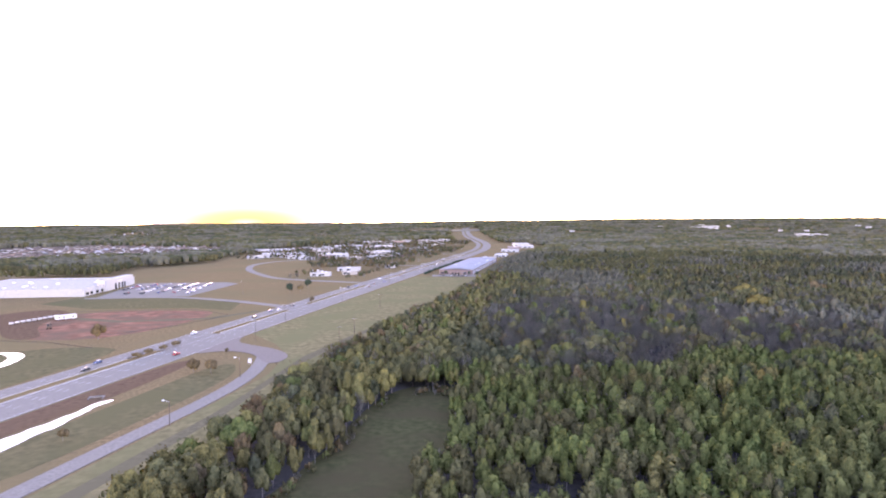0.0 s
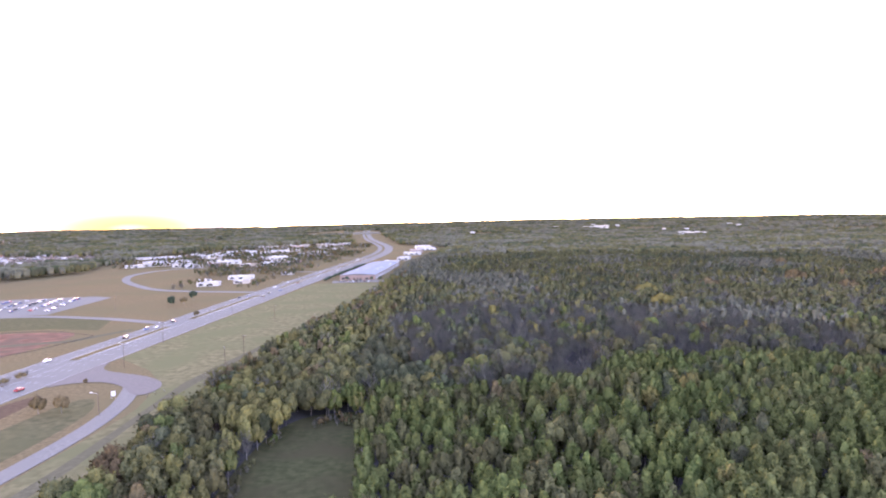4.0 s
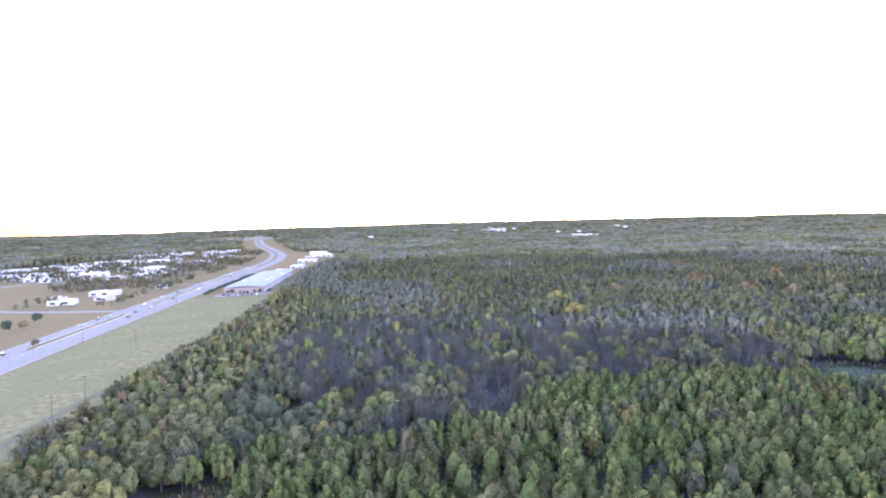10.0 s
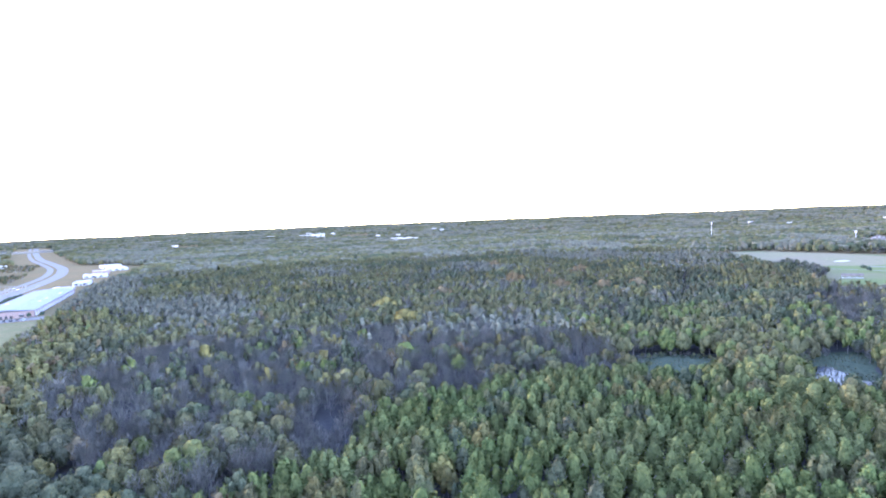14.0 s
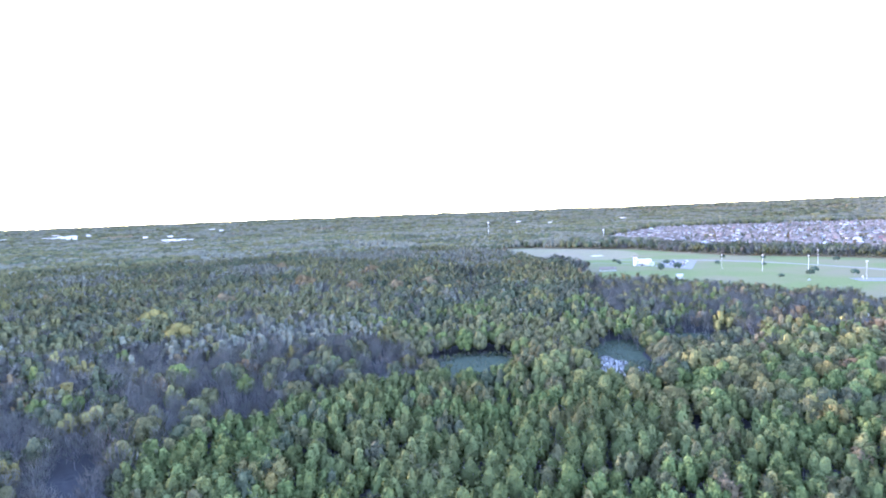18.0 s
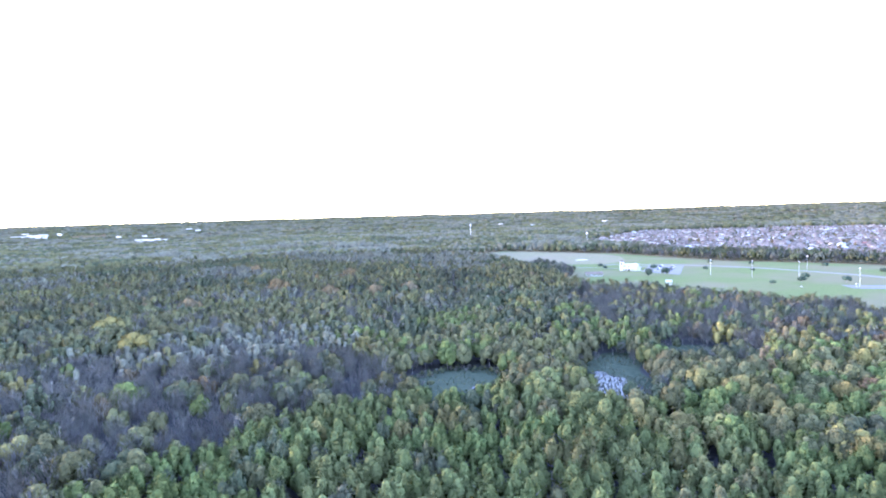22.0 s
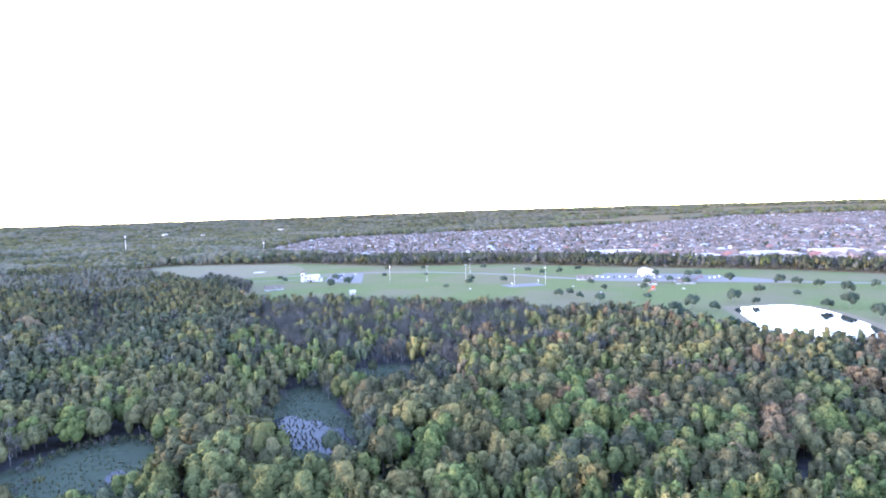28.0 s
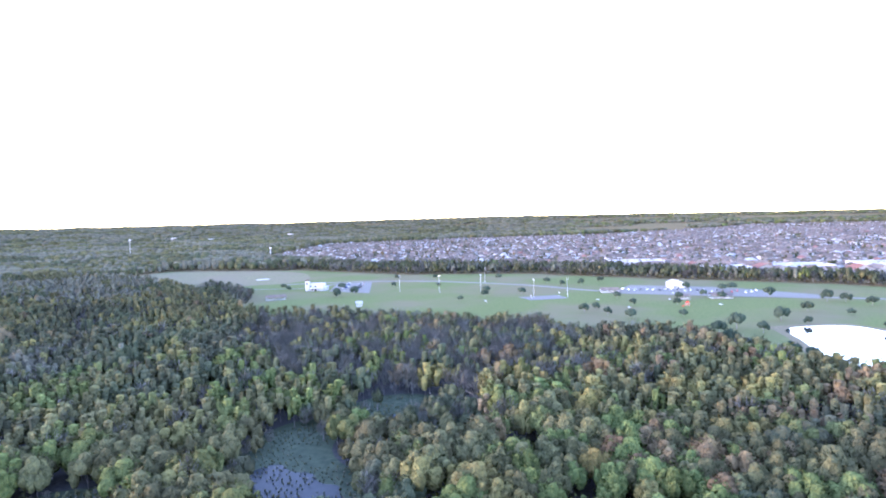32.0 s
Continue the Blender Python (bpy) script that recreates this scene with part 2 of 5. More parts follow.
# ---- where the woods stand ----
OPEN = [
    # highway, verges, field and everything west of them up to the town
    [(-760, -400), (-112, -400), (-112, 134), (-116, 202), (-124, 276), (-124, 349), (-115, 439), (-104, 630), (-112, 800), (-122, 935), (-95, 1250), (-70, 1500), (-160, 1700), (-480, 1950), (-640, 1650), (-720, 1350), (-690, 1120), (-620, 920), (-650, 780), (-600, 660), (-760, 560)],
    # the town in the west
    [(-1050, 700), (-800, 980), (-820, 1350), (-1300, 1400), (-1600, 900)],
    # the clearing by the first grove
    [(-82, 120), (-77, 182), (-80, 215), (-76, 245), (-60, 252), (-50, 250), (-46, 218), (-39, 186), (-43, 165), (-42, 120)],
    # the park
    [(478, 205), (505, 326), (505, 456), (575, 530), (640, 622), (700, 730), (780, 850), (880, 850), (905, 640), (850, 455), (868, 301), (819, 157), (776, -14), (690, -160), (450, -140), (402, 10), (396, 60), (402, 96), (424, 120), (462, 150)],
    # marsh and pools
    [(184, 300), (178, 318), (194, 354), (228, 347), (240, 330), (226, 308), (204, 296)],
    [(214, 240), (228, 278), (250, 302), (290, 308), (306, 298), (296, 282), (276, 280), (262, 258), (246, 238)],
    [(299, 290), (334, 290), (346, 268), (326, 240), (300, 226), (284, 238), (292, 268)],
    # housing estate
    [(1165, 874), (960, 606), (955, 413), (930, 233), (840, 20), (770, -120), (900, -1200), (2973, -1100), (2964, -376), (2103, 303), (1990, 661), (1677, 992)],
    # the far highway
    [(-180, 1480), (-225, 1700), (-285, 1990), (-365, 2340), (-490, 2940), (-600, 3420), (-720, 3420), (-640, 2940), (-510, 2340), (-425, 1990), (-345, 1690), (-300, 1480)],
]
BARE_ZONE = [(-78, 431), (-52, 361), (-36, 308), (-13, 262), (28, 282), (60, 322), (126, 340), (160, 322), (196, 318), (199, 400), (185, 450), (94, 500), (-9, 500)]
GREEN_ZONE = [(-100, 200), (-60, 262), (30, 282), (62, 318), (126, 335), (170, 322), (225, 290), (290, 330), (330, 320), (300, 240), (330, 180), (300, 60), (-100, 60)]
GREY_ZONE = [(-80, 490), (200, 400), (320, 430), (420, 620), (400, 860), (150, 960), (-90, 760)]

BARE_FRINGE = [(330, 240), (380, 190), (470, 200), (500, 330), (500, 450), (400, 400), (340, 330)]


def unit(v):
    return v / np.linalg.norm(v)


def crown_template(rng, plumes=1, sprigs=150, size=0.03, wide=0.21, low=0.16, seg=8, rows=5, rods=3, spire=0.62):
    """A leafy tree of height 1 as loose triangles: one or more upright egg-shaped plumes of foliage with feathery sprigs all over them,
    over a thin trunk. Returns the corners, for each triangle whether it is bark, and for each corner which way its foliage faces."""
    out, ways, bark, eggs = [], [], [], []
    for k in range(plumes):
        a = k * 2.39996 + rng.uniform(-0.5, 0.5)
        if plumes == 1:
            off, r, z0, z1 = 0.0, wide, low, 1.0
        elif k == 0:
            off, r, z0, z1 = wide * 0.12, wide * rng.uniform(0.52, 0.62), low + 0.26, 1.0
        else:
            off, r = wide * rng.uniform(0.48, 0.70), wide * rng.uniform(0.38, 0.52)
            z1 = 0.99 - 0.40 * off / wide * rng.uniform(0.4, 1.3)
            z0 = z1 - rng.uniform(0.36, 0.50)
        eggs.append((off * math.cos(a), off * math.sin(a), max(low, z0), z1, r, rng.uniform(0, 6.28, 4), rng.uniform(-0.05, 0.05, 2)))

    def place(egg, t, a, k=1.0):
        x, y, z0, z1, r, ph, tilt = egg
        g = min(1.0, 0.52 + 1.3 * t) * max(0.0, 1 - max(0.0, (t - 0.34) / 0.66) ** 1.9) ** spire
        g *= 1 + 0.13 * math.sin(2 * a + ph[0] + 4 * t) + 0.15 * math.sin(3 * a + ph[1] - 8 * t) + 0.12 * math.sin(5 * a + ph[2] + 13 * t)
        return np.array((x + tilt[0] * t + k * r * g * math.cos(a), y + tilt[1] * t + k * r * g * math.sin(a), z0 + (z1 - z0) * t * (0.5 + 0.5 * k)))

    def facing(egg, p, t, a):
        own = unit(np.array((math.cos(a), math.sin(a), -0.55 + 2.5 * t ** 1.35)))
        if plumes == 1:
            return own
        return unit(own + 0.5 * unit(np.array((p[0] / wide, p[1] / wide, (p[2] - 0.5) / 0.5 + 0.15))))

    levels = np.linspace(0.0, 0.9, rows)
    for egg in eggs:
        rim = [[(t, 6.2832 * (q + 0.5 * (i % 2)) / seg) for q in range(seg)] for i, t in enumerate(levels)]
        for i in range(rows):
            for q in range(seg):
                n = (q + 1) % seg
                if i < rows - 1:
                    c0, c1, d0, d1 = rim[i][q], rim[i][n], rim[i + 1][q], rim[i + 1][n]
                    tris = ((c0, c1, d0), (c1, d1, d0)) if i % 2 == 0 else ((c0, c1, d1), (c0, d1, d0))
                else:
                    tris = ((rim[i][q], rim[i][n], (1.0, rim[i][q][1])),)
                for tri in tris:
                    pts = [place(egg, t, a, 0.78 if sprigs else 1.0) for t, a in tri]
                    out.extend(pts)
                    ways.extend(facing(egg, p, t, a) for p, (t, a) in zip(pts, tri))
                    bark.append(False)
    for k in range(sprigs):
        egg = eggs[k % len(eggs)]
        t, a = rng.random() ** 0.75 * 0.98, rng.uniform(0, 6.283)
        p = place(egg, t, a, rng.uniform(0.80, 1.10))
        f = facing(egg, p, t, a)
        up = unit(np.array(((0.25 + 0.7 * t) * math.cos(a), (0.25 + 0.7 * t) * math.sin(a), 0.9 - 0.35 * t)) + rng.normal(size=3) * 0.28)
        side = unit(np.cross(up, f + rng.normal(size=3) * 0.30))
        w = size * rng.uniform(0.6, 1.4)
        f = unit(f + rng.normal(size=3) * 0.12)
        tri = (p - side * w * 0.55 - up * w * 0.7, p + side * w * 0.55 - up * w * 0.6, p + up * w * 1.2)
        out.extend(tri if np.dot(np.cross(tri[1] - tri[0], tri[2] - tri[0]), f) > 0 else (tri[1], tri[0], tri[2]))
        ways.extend((f, f, f))
        bark.append(False)
    return with_trunk(out, ways, bark, wide, rods)


def with_trunk(out, ways, bark, wide, rods):
    """Adds a thin trunk and a few limbs to a template."""
    sticks = [((0, 0, 0), (0, 0, 0.8), 0.013)][: 1 if rods else 0]
    for k in range(rods):
        a = k * 2.4
        sticks.append(((0, 0, 0.15 + 0.05 * k), (wide * 0.6 * math.cos(a), wide * 0.6 * math.sin(a), min(0.85, 0.5 + 0.06 * k)), 0.006))
    for foot, tip, w in sticks:
        foot, tip = np.array(foot, float), np.array(tip, float)
        for q in range(3):
            o1 = np.array((math.cos(q * 2.094), math.sin(q * 2.094), 0)) * w
            o2 = np.array((math.cos(q * 2.094 + 2.094), math.sin(q * 2.094 + 2.094), 0)) * w
            out.extend((foot + o1, foot + o2, tip))
            bark.append(True)
            ways.extend([unit(o1 + o2)] * 3)
    return np.array(out), np.array(bark), np.array(ways)


def twig_template(rng, count=200, size=0.06, wide=0.26, low=0.2, rods=5, thick=0.07):
    """A leafless tree of height 1: limbs and a rounded haze of thin rising twigs."""
    out, ways, bark = [], [], []
    mid, half = 0.5 * (low + 1.0), 0.5 * (1.0 - low)
    for k in range(count):
        d = unit(rng.normal(size=3)) * rng.random() ** 0.38
        p = np.array((d[0] * wide, d[1] * wide, mid + d[2] * half * 0.9))
        up = unit(np.array((d[0] * 0.6, d[1] * 0.6, rng.uniform(0.6, 1.2))) + rng.normal(size=3) * 0.22)
        side = unit(np.cross(up, rng.normal(size=3))) * size * thick
        u = up * size * rng.uniform(0.7, 1.7)
        out.extend((p - side - u, p + side - u, p + u))
        ways.extend([unit(np.array((0.45 * d[0], 0.45 * d[1], 0.35 * d[2] + 0.75)))] * 3)
        bark.append(False)
    return with_trunk(out, ways, bark, wide, rods)


def scatter(spacing, keep, rng, jitter=0.46, gaps=0.0):
    """Jittered places in a box, thinned by a test."""
    x0, x1, y0, y1, test = keep
    gx, gy = np.meshgrid(np.arange(x0, x1, spacing), np.arange(y0, y1, spacing))
    px = gx.ravel() + rng.uniform(-jitter, jitter, gx.size) * spacing
    py = gy.ravel() + rng.uniform(-jitter, jitter, gx.size) * spacing
    ok = test(px, py) & (rng.random(px.size) > gaps)
    return px[ok], py[ok]


def wooded(px, py):
    res = np.ones(px.shape, bool)
    for poly in OPEN:
        res &= ~inside(px, py, poly)
    return res


def nearness(px, py):
    """Distance from the flown line."""
    ax, ay = np.array([(0, 0), (-8, 70), (-4, 110), (28, 152), (105, 190)]).T
    t = np.linspace(0, 4, 41)
    lx, ly = np.interp(t, range(5), ax), np.interp(t, range(5), ay)
    return np.min(np.hypot(px[:, None] - lx, py[:, None] - ly), axis=1)


def in_sight(px, py):
    az = np.degrees(np.arctan2(px - 10, py + 60))
    return (az > -60) & (az < 112)


def value_noise(px, py, size, seed):
    """Smooth noise between 0 and 1 over the plan."""
    g = np.random.default_rng(seed).random((64, 64))
    u, v = np.asarray(px) / size + 500.0, np.asarray(py) / size + 500.0
    i, j = np.floor(u).astype(int), np.floor(v).astype(int)
    fu, fv = u - i, v - j
    fu, fv = fu * fu * (3 - 2 * fu), fv * fv * (3 - 2 * fv)
    a, b = g[i % 64, j % 64], g[(i + 1) % 64, j % 64]
    c, d = g[i % 64, (j + 1) % 64], g[(i + 1) % 64, (j + 1) % 64]
    return (a * (1 - fu) + b * fu) * (1 - fv) + (c * (1 - fu) + d * fu) * fv


def kinds_at(px, py, rng):
    """Which leaves a tree carries: groves of one kind, with strays, and more pale crowns far off as painted haze."""
    n1, n2 = value_noise(px, py, 60, 1), value_noise(px, py, 25, 2)
    u, v = rng.random(px.size), rng.random(px.size)
    blend = 0.5 * n1 + 0.25 * n2 + 0.25 * u
    kind = np.where(blend > 0.46, 1, 2)
    grove = inside(px, py, GREEN_ZONE)
    # the pale kind's share rises with distance, in place of haze
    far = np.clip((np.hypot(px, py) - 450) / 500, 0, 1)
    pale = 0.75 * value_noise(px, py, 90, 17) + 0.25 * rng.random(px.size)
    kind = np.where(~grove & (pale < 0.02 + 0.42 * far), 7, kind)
    kind = np.where(grove & (0.45 * n2 + 0.55 * u < np.where(px < 215, 0.66, 0.46)), 0, kind)
    kind = np.where(~grove & (px > 120) & (py < 430) & (n2 > 0.52) & (u < 0.5), 0, kind)
    kind = np.where((value_noise(px, py, 18, 51) > 0.80) & (u < 0.6), GOLD, kind)
    bare = inside(px, py, BARE_ZONE)
    kind = np.where(bare & (v < 0.56 + 0.38 * n2), BARE, np.where(bare, np.where(u < 0.12, 0, np.where(u < 0.45, 1, 2)), kind))
    grey = inside(px, py, GREY_ZONE)
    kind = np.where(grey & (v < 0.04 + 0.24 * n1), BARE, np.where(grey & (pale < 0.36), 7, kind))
    fringe = inside(px, py, BARE_FRINGE)
    kind = np.where(fringe & (v < 0.55), BARE, kind)
    kind = np.where(~bare & ~grey & ~grove & (v > 0.92), BARE, kind)
    warm = 0.25 * rng.random(px.size) + 0.75 * value_noise(px, py, 14, 21)
    warm = np.argsort(np.argsort(warm)) / warm.size
    east = np.clip((px - 190) / 130, 0, 1) * np.clip((310 - py) / 110, 0, 1) * (px < 490)
    west = np.clip((-62 - px) / 40, 0, 1) * 0.7 * (py < 900)
    kind = np.where((west > 0.1) & (py < 700), np.where(u < 0.05, 0, np.where(u < 0.40, 1, np.where(u < 0.78, GOLD, np.where(u < 0.85, 4, np.where(u < 0.87, 3, np.where(u < 0.96, 2, BARE)))))), kind)
    kind = np.where(warm < 0.006 + 0.13 * east + 0.05 * west, 4, kind)
    kind = np.where(warm > 0.992 - 0.15 * east - 0.03 * west, 3, kind)
    belt = (px > 700) & (px < 1100) & (py < 750)
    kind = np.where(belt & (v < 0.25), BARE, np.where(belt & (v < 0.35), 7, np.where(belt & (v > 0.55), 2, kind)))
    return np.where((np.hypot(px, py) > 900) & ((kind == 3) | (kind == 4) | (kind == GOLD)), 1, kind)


def grow(name, label, px, py, kinds, height, templates, twigs, rng, steps=0.0):
    """Many trees joined into one mesh of loose leaf clumps and twigs."""
    verts, index, tones, ways = [], [], [], []
    size_of = 0.86 + 0.32 * value_noise(px, py, 30, 5) + steps * (value_noise(px, py, 140, 23) - 0.5)
    for kind in np.unique(kinds):
        pool = twigs if kind == BARE else templates
        for k, (tpl, bark, facing) in enumerate(pool):
            sel = np.where((kinds == kind) & (np.arange(px.size) % len(pool) == k))[0]
            if not sel.size:
                continue
            a, h = rng.uniform(0, 6.283, sel.size), height * rng.uniform(0.84, 1.10, sel.size) * size_of[sel]
            w = h * rng.uniform(0.85, 1.2, sel.size)
            c, q = np.cos(a), np.sin(a)
            x = (tpl[None, :, 0] * c[:, None] - tpl[None, :, 1] * q[:, None]) * w[:, None] + px[sel, None]
            y = (tpl[None, :, 0] * q[:, None] + tpl[None, :, 1] * c[:, None]) * w[:, None] + py[sel, None]
            z = tpl[None, :, 2] * h[:, None] + rise(px[sel], py[sel])[:, None] - 0.1
            verts.append(np.stack([x, y, z], -1).reshape(-1, 3))
            index.append(np.tile(np.where(bark, BARK, kind), sel.size))
            fx = facing[None, :, 0] * c[:, None] - facing[None, :, 1] * q[:, None]
            fy = facing[None, :, 0] * q[:, None] + facing[None, :, 1] * c[:, None]
            ways.append(np.stack([fx, fy, np.broadcast_to(facing[None, :, 2], fx.shape)], -1).reshape(-1, 3))
            tones.append(np.repeat(rng.uniform(-1, 1, sel.size), len(bark)))
    v = np.concatenate(verts)
    me = mesh_of(name, v, np.arange(len(v)).reshape(-1, 3), LEAF, np.concatenate(index))
    me.attributes.new("tone", "FLOAT", "FACE").data.foreach_set("value", np.concatenate(tones).astype(np.float32))
    me.attributes.new("lobe_normal", "FLOAT_VECTOR", "POINT").data.foreach_set("vector", np.concatenate(ways).astype(np.float32).ravel())
    return tagged(new(name, me), label, "trees", kind="stuff")


rng = np.random.default_rng(7)
YOUNG_T = [crown_template(rng, 4 + k % 3, 290, 0.034, rng.uniform(0.25, 0.31), 0.14, 6, 3, 2, 0.43) for k in range(10)]
NEAR_T = [crown_template(rng, 8 + k % 4, 400, 0.036, rng.uniform(0.34, 0.50), 0.14, 6, 3, 3, 0.42) for k in range(9)]
NEAR_B = [twig_template(rng, 280, 0.080, rng.uniform(0.24, 0.32), rods=5) for k in range(6)]
NEXT_T = [crown_template(rng, 4 + k % 3, 54, 0.062, rng.uniform(0.34, 0.46), 0.20, 5, 2, 1, 0.40) for k in range(8)]
NEXT_B = [twig_template(rng, 130, 0.11, 0.32, rods=3, thick=0.09) for k in range(5)]
MID_T = [crown_template(rng, 2 + k % 3, 14, 0.075, rng.uniform(0.38, 0.50), 0.30, 4, 2, 0, 0.40) for k in range(12)]
MID_B = [twig_template(rng, 48, 0.15, 0.36, rods=1, thick=0.13) for k in range(5)]
FAR_T = [crown_template(rng, 1, 0, 0.10, rng.uniform(0.46, 0.62), 0.25, 5, 2, 0, 0.4) for k in range(10)]
FAR_B = FAR_T
LAST_T = [crown_template(rng, 1, 0, 0.1, rng.uniform(1.2, 1.5), 0.3, 4, 2, 0, 0.4) for k in range(6)]


# the southern part of the woods, kept simpler
UNSEEN = [(-140, 60), (-140, 95), (-60, 95), (0, 115), (60, 135), (95, 162), (130, 155), (160, 130), (190, 105), (240, 80), (290, 60)]


def stand(spacing, bounds, near, far, test=None, gaps=0.08, jitter=0.45):
    return scatter(spacing, (*bounds, lambda x, y: wooded(x, y) & in_sight(x, y) & (nearness(x, y) >= near) & (nearness(x, y) < far) & ~inside(x, y, UNSEEN) & (True if test is None else test(x, y))), rng, jitter, gaps)


def young(x, y):
    return inside(x, y, GREEN_ZONE) & (x < 205 + 0.35 * (215 - y))


px, py = stand(5.5, (-140, 480, 60, 560), 0, 215, young)
kd = kinds_at(px, py, rng)
single = (px > -20) & (px < 190) & (py > 214) & (py < 246)
SINGLE_X, SINGLE_Y, SINGLE_K = px[single], py[single], kd[single]
px, py, kd = px[~single], py[~single], kd[~single]
grow("young_woods", "dense stand of slender bright green trees", px, py, kd, 11.8, YOUNG_T, NEAR_B, rng)
px, py = stand(6.6, (-140, 480, 60, 560), 0, 215, lambda x, y: ~young(x, y) & (value_noise(x, y, 11, 41) > 0.24), gaps=0.06)
grow("near_woods", "dense autumn woods with green, yellow and leafless crowns", px, py, kinds_at(px, py, rng), 13.2, NEAR_T, NEAR_B, rng)
px, py = stand(6.6, (-140, 640, 0, 760), 215, 430)
grow("next_woods", "dense autumn woods with grey leafless and green crowns", px, py, kinds_at(px, py, rng), 13.0, NEXT_T, NEXT_B, rng)
px, py = stand(7.6, (-700, 1150, -150, 1250), 430, 950)
grow("middle_woods", "dense grey-green autumn woods", px, py, kinds_at(px, py, rng), 13.2, MID_T, MID_B, rng)
px, py = stand(11.2, (-2200, 2200, -1200, 2400), 950, 2100)
thin = value_noise(px, py, 200, 13) > 0.12
px, py = px[thin], py[thin]
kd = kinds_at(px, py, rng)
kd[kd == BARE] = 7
grow("far_woods", "distant grey-green autumn woods, haze painted into the pale crowns", px, py, kd, 13.5, FAR_T, FAR_B, rng, 0.55)
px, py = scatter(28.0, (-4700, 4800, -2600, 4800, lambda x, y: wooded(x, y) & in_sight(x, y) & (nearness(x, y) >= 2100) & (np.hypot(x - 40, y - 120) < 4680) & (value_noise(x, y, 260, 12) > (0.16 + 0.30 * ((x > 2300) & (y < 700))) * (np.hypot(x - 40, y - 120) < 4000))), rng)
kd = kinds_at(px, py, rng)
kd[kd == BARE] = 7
grow("horizon_woods", "distant grey-green woods along the horizon, haze painted into the pale crowns", px, py, kd, 12.5, LAST_T, LAST_T, rng, 0.6)

px, py = scatter(7.0, (-110, 330, -110, 170, lambda x, y: wooded(x, y) & (inside(x, y, UNSEEN) | (y <= 60))), rng, gaps=0.06)
grow("southern_woods", "dense green autumn woods south of the clearing", px, py, rng.choice([0, 1, 1, 2], px.size), 12.0, NEXT_T, NEXT_B, rng)

# ---- ground cover ----
EDGE = [(-112, -400), (-112, 134), (-116, 202), (-124, 276), (-124, 349), (-115, 439), (-104, 630), (-112, 800), (-122, 935), (-95, 1250), (-70, 1500)]
PARK = OPEN[3]
M_DIRT = material("red_bare_earth", (0.135, 0.074, 0.050), (0.215, 0.118, 0.080), 0.12, 0.05, bump=0.15, c=(0.118, 0.084, 0.058))
M_TRACK2 = material("worn_grass_track", (0.085, 0.080, 0.050), (0.120, 0.112, 0.070), 0.5, 0.05)
M_DRY = material("pale_dry_field", (0.128, 0.124, 0.070), (0.178, 0.162, 0.096), 0.2, 0.015, bump=0.1, c=(0.158, 0.138, 0.090))
M_FIELD = material("rough_meadow", (0.104, 0.098, 0.050), (0.165, 0.146, 0.078), 0.25, 0.03, bump=0.15, c=(0.116, 0.116, 0.058))
M_BROWN = material("brown_bare_bank", (0.080, 0.055, 0.036), (0.122, 0.084, 0.054), 0.4, 0.05, bump=0.1)
M_LAWN2 = material("dull_grass", (0.076, 0.072, 0.038), (0.118, 0.106, 0.056), 0.3, 0.03, bump=0.08, c=(0.090, 0.086, 0.044))
M_MARSH = material("marsh_grass", (0.040, 0.052, 0.034), (0.070, 0.084, 0.054), 0.4, 0.05)
M_CLEAR = material("clearing_grass", (0.040, 0.044, 0.020), (0.064, 0.064, 0.030), 0.35, 0.04, bump=0.25, c=(0.056, 0.050, 0.026))
M_SAND = material("pale_sand", (0.33, 0.31, 0.27), (0.42, 0.40, 0.35), 0.5, 0.05)
M_ASPHALT = material("grey_asphalt", (0.135, 0.129, 0.120), (0.19, 0.182, 0.170), 0.8, 0.05, rough=0.8)
M_PINK = material("reddish_concrete", (0.135, 0.121, 0.104), (0.178, 0.160, 0.140), 1.0, 0.1, rough=0.8)
M_BANK = material("muddy_bank", (0.13, 0.11, 0.07), (0.19, 0.16, 0.10), 0.5, 0.05)
M_YARD = material("estate_ground", (0.065, 0.068, 0.055), (0.12, 0.115, 0.11), 0.05, 0.01, c=(0.07, 0.075, 0.055))
M_PAINT = material("white_road_paint", (0.36, 0.36, 0.35), (0.46, 0.46, 0.45), 2.0, 0.2)
M_POOL = material("dark_pool_water", (0.02, 0.025, 0.03), (0.035, 0.04, 0.045), 0.4, 0.1, rough=0.2, spec=0.04)
M_KERB = material("concrete_kerb", (0.40, 0.39, 0.37), (0.48, 0.47, 0.45), 1.5, 0.2)

# litter sheet whose dark colour carries part of the woods' shade
patch("woodland_floor", EDGE + [(700, 1500), (780, 850), (700, 730), (640, 622), (575, 530), (505, 456), (505, 326), (478, 205), (462, 150), (424, 120), (402, 96), (396, 60), (402, 10), (450, -140), (450, -400)], 0.04, M_FLOOR, "leaf litter under the woods, with their shade put into its dark colour")
patch("meadow", [(-209, 352), (-178, 326), (-158, 301), (-147, 262), (-145.5, 225), (-145.5, 40), (-113, 40), (-113, 134), (-117, 202), (-124.5, 276), (-124.5, 349), (-116, 439), (-105, 630), (-112, 742), (-206, 737)], 0.05, M_FIELD, "rough yellow-green meadow beside the highway")
patch("field_track", [(-137, 60), (-130, 60), (-133, 202), (-141, 276), (-139, 349), (-130, 439), (-120, 630), (-124, 745), (-128, 745), (-125, 630), (-135, 439), (-144, 349), (-147, 300), (-141, 240), (-138, 202)], 0.075, M_TRACK2, "pale worn grass track along the wood edge")
